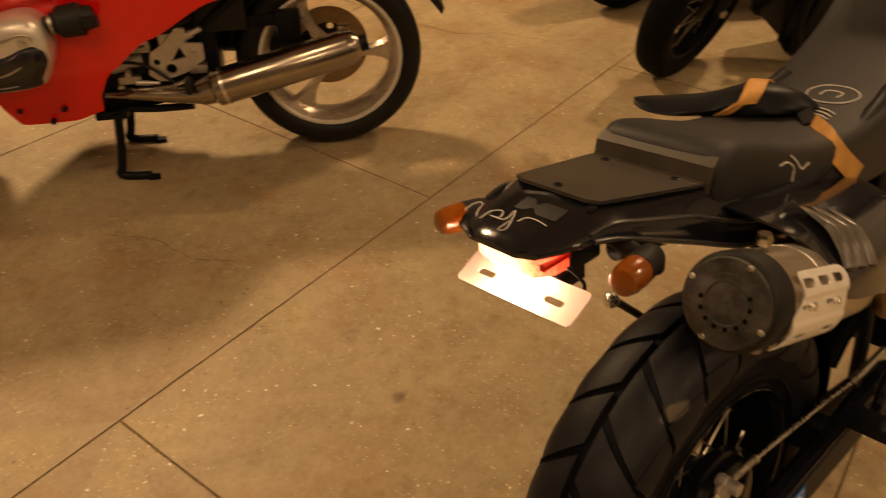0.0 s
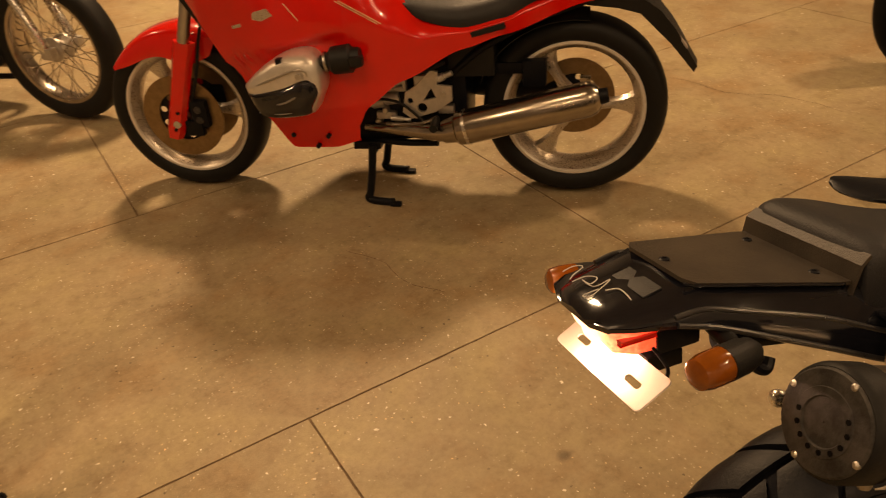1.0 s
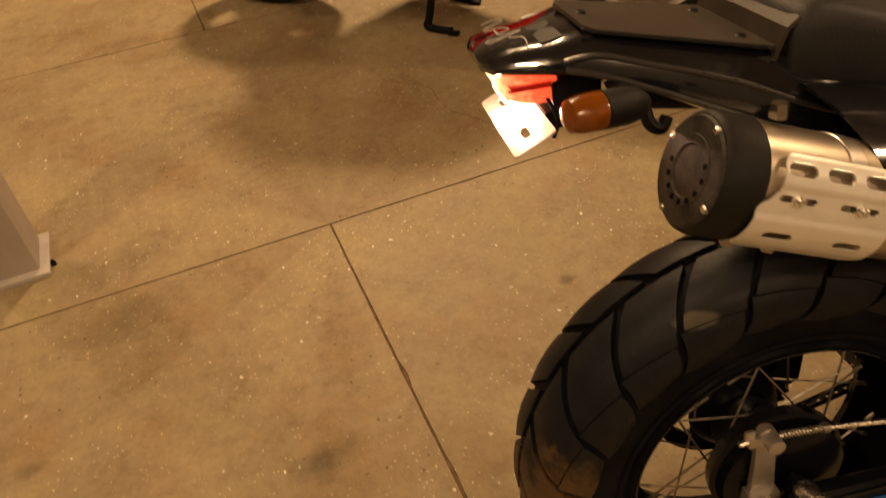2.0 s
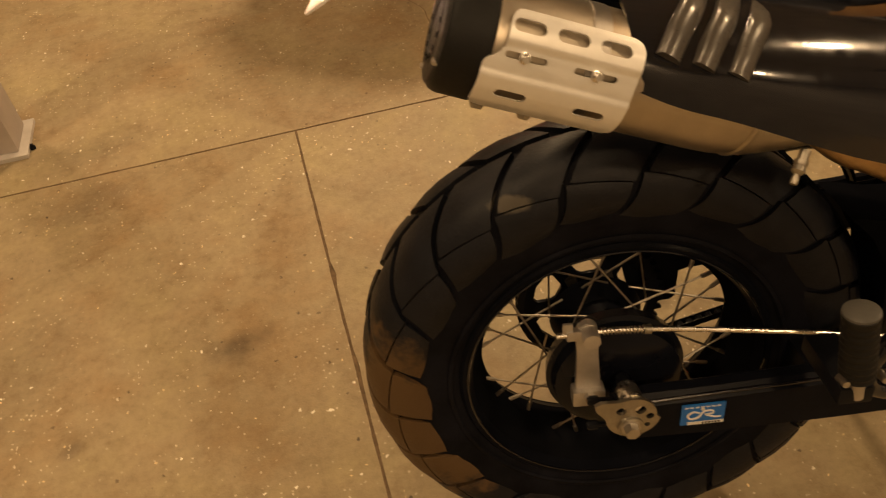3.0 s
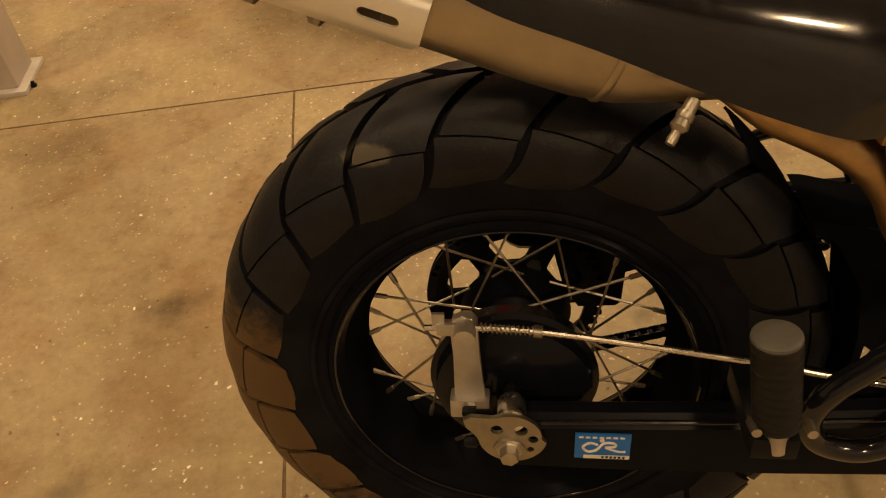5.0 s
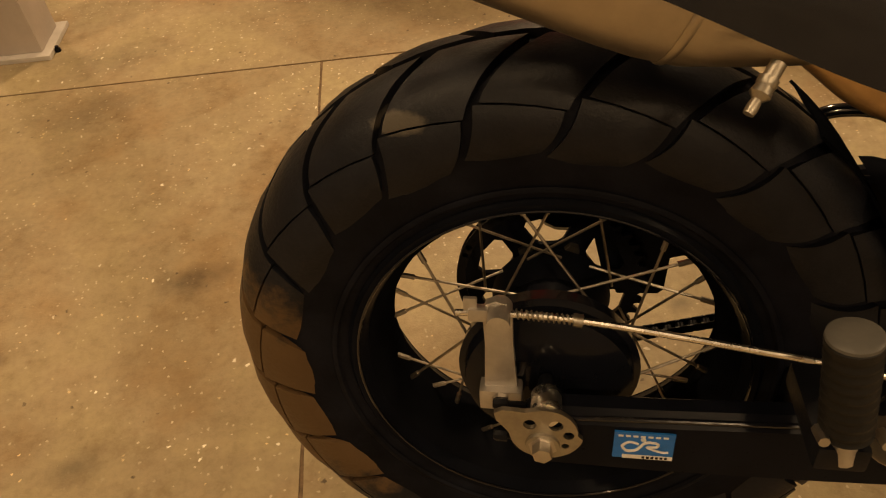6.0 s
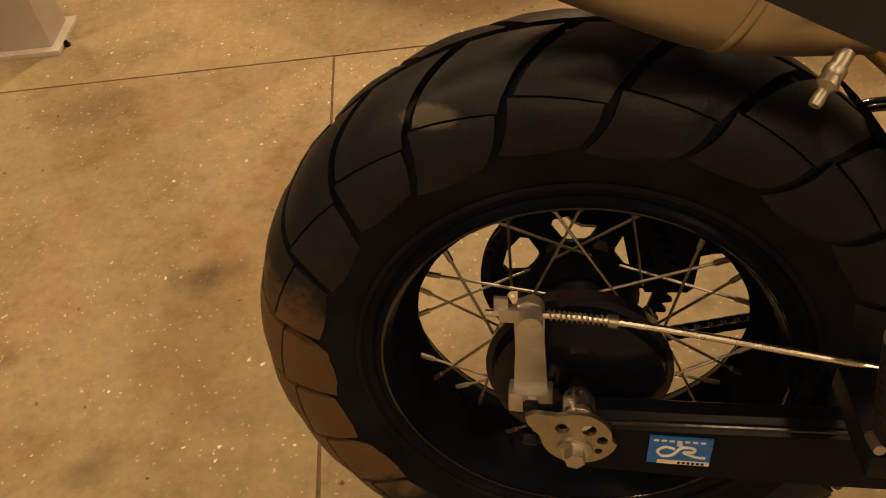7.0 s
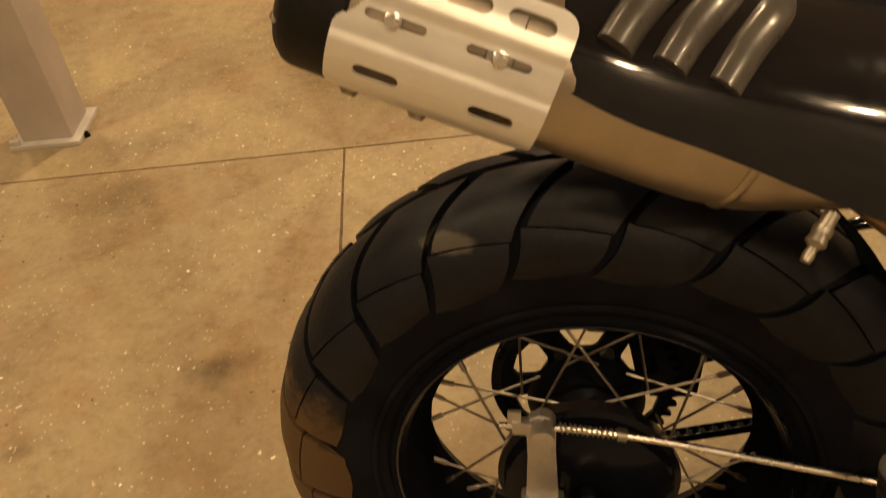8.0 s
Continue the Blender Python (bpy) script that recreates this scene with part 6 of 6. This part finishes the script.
# ---- motorcycles further back ----
def classic_front():
    bike = thing("classic_motorcycle", pose(-0.08, 2.48, 0, 0, 0, -51), "classic motorcycle with chromed wire wheel and orange tank", "motorcycle")
    at = (0, 0, 0.335)
    road_tyre(bike, 0.055, 0.33, 0.245, at)
    prof = [(-0.045, 0.25), (-0.043, 0.236), (-0.02, 0.226), (0.02, 0.226), (0.043, 0.236), (0.045, 0.25), (0.02, 0.243), (-0.02, 0.243)]
    rim = part("rim", lathe_y(bmesh.new(), prof, 64, True), CHROME, bike, "chromed wheel rim", at=at)
    spokes(rim, 40, 0.05, 0.035, 0.228, 0.006, 0.002, CHROME, lead=1.0)
    part("hub", turned(bmesh.new(), (0, -0.05, 0), (0, 0.05, 0), [(0, 0.02), (0.1, 0.055), (0.25, 0.055), (0.35, 0.03), (0.65, 0.03), (0.75, 0.055), (0.9, 0.055), (1, 0.02)], 28), ALLOY, rim)
    for side in (-1, 1):
        leg = part("fork_leg", turned(bmesh.new(), (0.02, side * 0.085, 0.325), (-0.20, side * 0.085, 0.86), [(0, 0.012), (0.04, 0.022), (0.5, 0.021), (0.52, 0.017), (1, 0.017)], 20), BRIGHT_STEEL, bike, "polished fork leg")
        part("axle_clamp", box(bmesh.new(), (-0.01, side * 0.085 - 0.02, 0.31), (0.05, side * 0.085 + 0.02, 0.36), 0.006), ALLOY, leg)
    part("mudguard", thick(loft(bmesh.new(), [[(math.cos(radians(a)) * 0.36, y, 0.335 + math.sin(radians(a)) * (0.36 - abs(y) * 0.3)) for y in (-0.065, -0.03, 0, 0.03, 0.065)] for a in range(60, 180, 10)]), 0.002), GLOSS_BLACK, bike)
    tank = []
    for x, w, zb, zt in ((-0.30, 0.05, 0.80, 0.86), (-0.36, 0.12, 0.76, 0.94), (-0.5, 0.14, 0.74, 0.97), (-0.7, 0.12, 0.76, 0.93), (-0.85, 0.06, 0.78, 0.85)):
        tank.append([(x, -w, zb), (x, -w * 1.05, (zb + zt) / 2), (x, -w * 0.5, zt), (x, w * 0.5, zt), (x, w * 1.05, (zb + zt) / 2), (x, w, zb)])
    part("fuel_tank", loft(bmesh.new(), tank, True, True), TAN, bike, "orange painted fuel tank", smooth=60)
    part("side_panel", box(bmesh.new(), (-0.62, 0.10, 0.46), (-0.42, 0.15, 0.60), 0.02), TAN, bike, "orange painted side panel")
    eng = box(box(bmesh.new(), (-0.80, -0.15, 0.21), (-0.44, 0.15, 0.46), 0.03), (-0.66, -0.12, 0.44), (-0.46, 0.12, 0.70), 0.02)
    part("engine", eng, SATIN_BLACK, bike, "dark engine")
    for k in range(6):
        part("cooling_fin", box(bmesh.new(), (-0.69, -0.15, 0.47 + k * 0.035), (-0.43, 0.15, 0.477 + k * 0.035), 0.002), SATIN_BLACK, bike)
    part("engine_cover", turned(bmesh.new(), (-0.52, 0.14, 0.33), (-0.52, 0.19, 0.33), [(0, 0.11), (0.7, 0.105), (1, 0.08)], 30), CHROME, bike)
    part("header_pipe", pipe(bmesh.new(), [(-0.45, 0.09, 0.56), (-0.36, 0.12, 0.50), (-0.34, 0.14, 0.35), (-0.42, 0.16, 0.2), (-0.8, 0.17, 0.17)], 0.02, 12), CHROME, bike)
    for side in (-1, 1):
        part("frame_tube", pipe(bmesh.new(), [(-0.22, 0, 0.80), (-0.34, side * 0.05, 0.5), (-0.40, side * 0.1, 0.16), (-0.9, side * 0.11, 0.15)], 0.014, 10), SATIN_BLACK, bike)
    tyre = road_tyre(bike, 0.06, 0.33, 0.24, (-1.42, 0, 0.335))
    part("rear_rim", lathe_y(bmesh.new(), prof, 64, True), CHROME, bike, at=(-1.42, 0, 0.335))
    part("swing_arm", box(bmesh.new(), (-1.44, -0.11, 0.30), (-0.75, 0.11, 0.35), 0.01), SATIN_BLACK, bike)
    return bike


classic_front()


def dark_bike(name, m, label, rim_finish, steer=25):
    """A black machine of which the front wheel, fork and engine show."""
    bike = thing(name, m, label, "motorcycle", group="black motorcycles in the background")
    turn = Matrix.Rotation(radians(steer), 4, "Z")
    at = Matrix.Translation((0, 0, 0.33)) @ turn
    bm = lathe_y(bmesh.new(), tyre_profile(0.062, 0.325, 0.225), 64)
    part("tyre", bm, RUBBER, bike, "black tyre", at=at)
    prof = [(-0.05, 0.23), (-0.048, 0.216), (-0.02, 0.205), (0.02, 0.205), (0.048, 0.216), (0.05, 0.23), (0.02, 0.222), (-0.02, 0.222)]
    rim = part("rim", lathe_y(bmesh.new(), prof, 56, True), rim_finish, bike, at=at)
    spokes(rim, 32, 0.05, 0.035, 0.207, 0.006, 0.002, STEEL, lead=1.0)
    part("hub", turned(bmesh.new(), (0, -0.05, 0), (0, 0.05, 0), [(0, 0.02), (0.1, 0.06), (0.9, 0.06), (1, 0.02)], 24), SATIN_BLACK, rim)
    part("wheel_disc", plate(bmesh.new(), circle(0, 0, 0.207, 40), 0.012, [circle(0.14 * math.cos(a), 0.14 * math.sin(a), 0.028, 10) for a in (2 * math.pi * k / 7 for k in range(7))], Matrix.Translation((0, -0.006, 0))), rim_finish, rim)
    for side in (-1, 1):
        bm = turned(bmesh.new(), (0.02, side * 0.09, 0), (-0.22, side * 0.09, 0.56), [(0, 0.015), (0.05, 0.03), (0.45, 0.028), (0.47, 0.02), (1, 0.02)], 16)
        part("fork_leg", bm, SATIN_BLACK, bike, at=at)
        part("axle_bolt", turned(bmesh.new(), (0.0, side * 0.11, 0.0), (0.0, side * 0.125, 0), [(0, 0.018), (1, 0.014)], 10), CHROME, bike, at=at)
    part("engine", box(box(bmesh.new(), (-1.0, -0.17, 0.14), (-0.42, 0.17, 0.48), 0.05), (-0.86, -0.14, 0.46), (-0.5, 0.14, 0.74), 0.03), SATIN_BLACK, bike, "black engine block")
    part("engine_cover", turned(bmesh.new(), (-0.62, 0.15, 0.32), (-0.62, 0.20, 0.32), [(0, 0.13), (0.7, 0.12), (1, 0.09)], 28), GLOSS_BLACK, bike)
    part("header_pipe", pipe(bmesh.new(), [(-0.5, 0.1, 0.56), (-0.40, 0.13, 0.48), (-0.40, 0.16, 0.25), (-0.52, 0.18, 0.14), (-1.0, 0.19, 0.14)], 0.021, 12), SATIN_BLACK, bike, "black header pipe")
    part("fuel_tank", loft(bmesh.new(), [[(x, -w, zb), (x, -w * 1.1, (zb + zt) / 2), (x, -w * 0.5, zt), (x, w * 0.5, zt), (x, w * 1.1, (zb + zt) / 2), (x, w, zb)] for x, w, zb, zt in ((-0.28, 0.04, 0.80, 0.85), (-0.36, 0.12, 0.76, 0.95), (-0.6, 0.14, 0.74, 0.98), (-0.85, 0.08, 0.76, 0.86))], True, True), GLOSS_BLACK, bike, smooth=60)
    for side in (-1, 1):
        part("frame_tube", pipe(bmesh.new(), [(-0.24, 0, 0.82), (-0.38, side * 0.05, 0.5), (-0.44, side * 0.12, 0.13), (-1.05, side * 0.13, 0.13), (-1.2, side * 0.1, 0.5)], 0.015, 10), SATIN_BLACK, bike)
    part("rear_tyre", lathe_y(bmesh.new(), tyre_profile(0.075, 0.32, 0.22), 56), RUBBER, bike, at=(-1.45, 0, 0.325))
    part("swing_arm", box(bmesh.new(), (-1.47, -0.12, 0.28), (-0.9, 0.12, 0.34), 0.012), SATIN_BLACK, bike)
    return bike


dark_bike("dark_motorcycle", pose(2.53, -0.19, 0, -17, 0, 146), "black motorcycle with its front wheel turned", RIM_BLACK, steer=26)
dark_bike("dark_motorcycle", pose(3.06, 0.30, 0, 5, 0, 132), "black motorcycle with bright wheel rim behind another", BRASS, steer=28)


# ---- steel column ----
def steel_column():
    col = thing("column", Matrix.Translation((-0.748, 0.226, 0)), "grey painted steel column on a base plate", "column", kind="structure")
    part("base_plate", box(bmesh.new(), (-0.092, -0.085, 0.0), (0.082, 0.085, 0.012), 0.002), PALE_PAINT, col)
    bm = box(bmesh.new(), (-0.066, -0.064, 0.012), (0.060, 0.064, CEIL), 0.006)
    part("post", bm, GREY_PAINT, col)
    part("anchor_bolt", turned(bmesh.new(), (0.088, -0.045, 0.0), (0.088, -0.045, 0.014), [(0, 0.008), (0.5, 0.008), (0.52, 0.005), (1, 0.005)], 6), SATIN_BLACK, col)
    part("gusset", box(bmesh.new(), (-0.090, -0.082, 0.012), (-0.068, -0.070, 0.026), 0.002), PALE_PAINT, col)


steel_column()


# ---- black pouch with a tan strap on the saddle ----
def pouch():
    bag = thing("belt_pouch", TRAIL @ Matrix.Translation((0, 0, -SEAT_DROP)), "black pouch with a tan leather strap lying over the saddle", "bag")
    body = []
    side = V((0.84, 0.545, 0))
    rows = ((0.180, 0.196, 0.520, 0.010, 0.008), (0.188, 0.180, 0.512, 0.026, 0.016), (0.207, 0.145, 0.505, 0.036, 0.022), (0.236, 0.102, 0.504, 0.040, 0.026), (0.265, 0.058, 0.503, 0.044, 0.044), (0.290, 0.020, 0.503, 0.038, 0.040), (0.312, -0.008, 0.503, 0.022, 0.024), (0.326, -0.022, 0.504, 0.006, 0.006))
    for x, y, z, w, h in rows:
        body.append([V((x, y, z + h * 0.5 + h * 0.5 * math.sin(a))) + side * (w * math.cos(a) * (1 + 0.16 * math.sin(3 * a + 55 * x))) for a in (2 * math.pi * k / 18 for k in range(18))])
    dense = [curve_points(c, 3) for c in zip(*body)]
    part("pouch_body", loft(bmesh.new(), list(zip(*dense)), True, True), SATIN_BLACK, bag, "black padded pouch", smooth=60)
    def band(name, s0, s1, a0, a1, grow, skew, label):
        """A strip of leather laid slantwise round the pouch between two places along it."""
        strip = []
        for i in range(9):
            ring = []
            for n_ in range(13):
                q = s0 + (s1 - s0) * i / 8 + skew * (n_ / 12 - 0.5)
                k = min(int(q), len(rows) - 2)
                x, y, z, w, h = (a + (b - a) * (q - k) for a, b in zip(rows[k], rows[k + 1]))
                a = radians(a0 + (a1 - a0) * n_ / 12)
                g = 1 + grow * (0.6 + 0.4 * math.sin(math.pi * n_ / 12))
                ring.append(V((x, y, z + h * 0.5 + h * 0.5 * math.sin(a) * g)) + side * (w * math.cos(a) * g * (1 + 0.16 * math.sin(3 * a + 55 * x))))
            strip.append(ring)
        return part(name, thick(loft(bmesh.new(), strip), 0.0025), TAN, bag, label, smooth=60)

    def strap(name, pts, w, across, material, label):
        line = curve_points(pts, 6)
        rows = [[p - V(across) * w, p + V(across) * w * 0.3, p + V(across) * w] for p in line]
        return part(name, thick(loft(bmesh.new(), rows), 0.0025), material, bag, label)

    strap("strap", [(0.255, -0.045, 0.5105), (0.225, -0.078, 0.5105), (0.214, -0.094, 0.504), (0.222, -0.105, 0.486), (0.252, -0.108, 0.460), (0.278, -0.1085, 0.441)], 0.0145, (0.62, -0.10, 0.77), TAN, "tan leather strap")
    strap("webbing", [(0.300, 0.005, 0.530), (0.285, -0.018, 0.516), (0.255, -0.045, 0.5115)], 0.011, (0.7, -0.7, 0.1), SATIN_BLACK, "black webbing")
    band("strap_loop", 4.05, 4.65, -10, 165, 0.26, -0.9, "tan leather loop")
    band("strap_end", 3.35, 3.75, 150, 200, 0.06, -0.5, "tan leather strap end")


pouch()
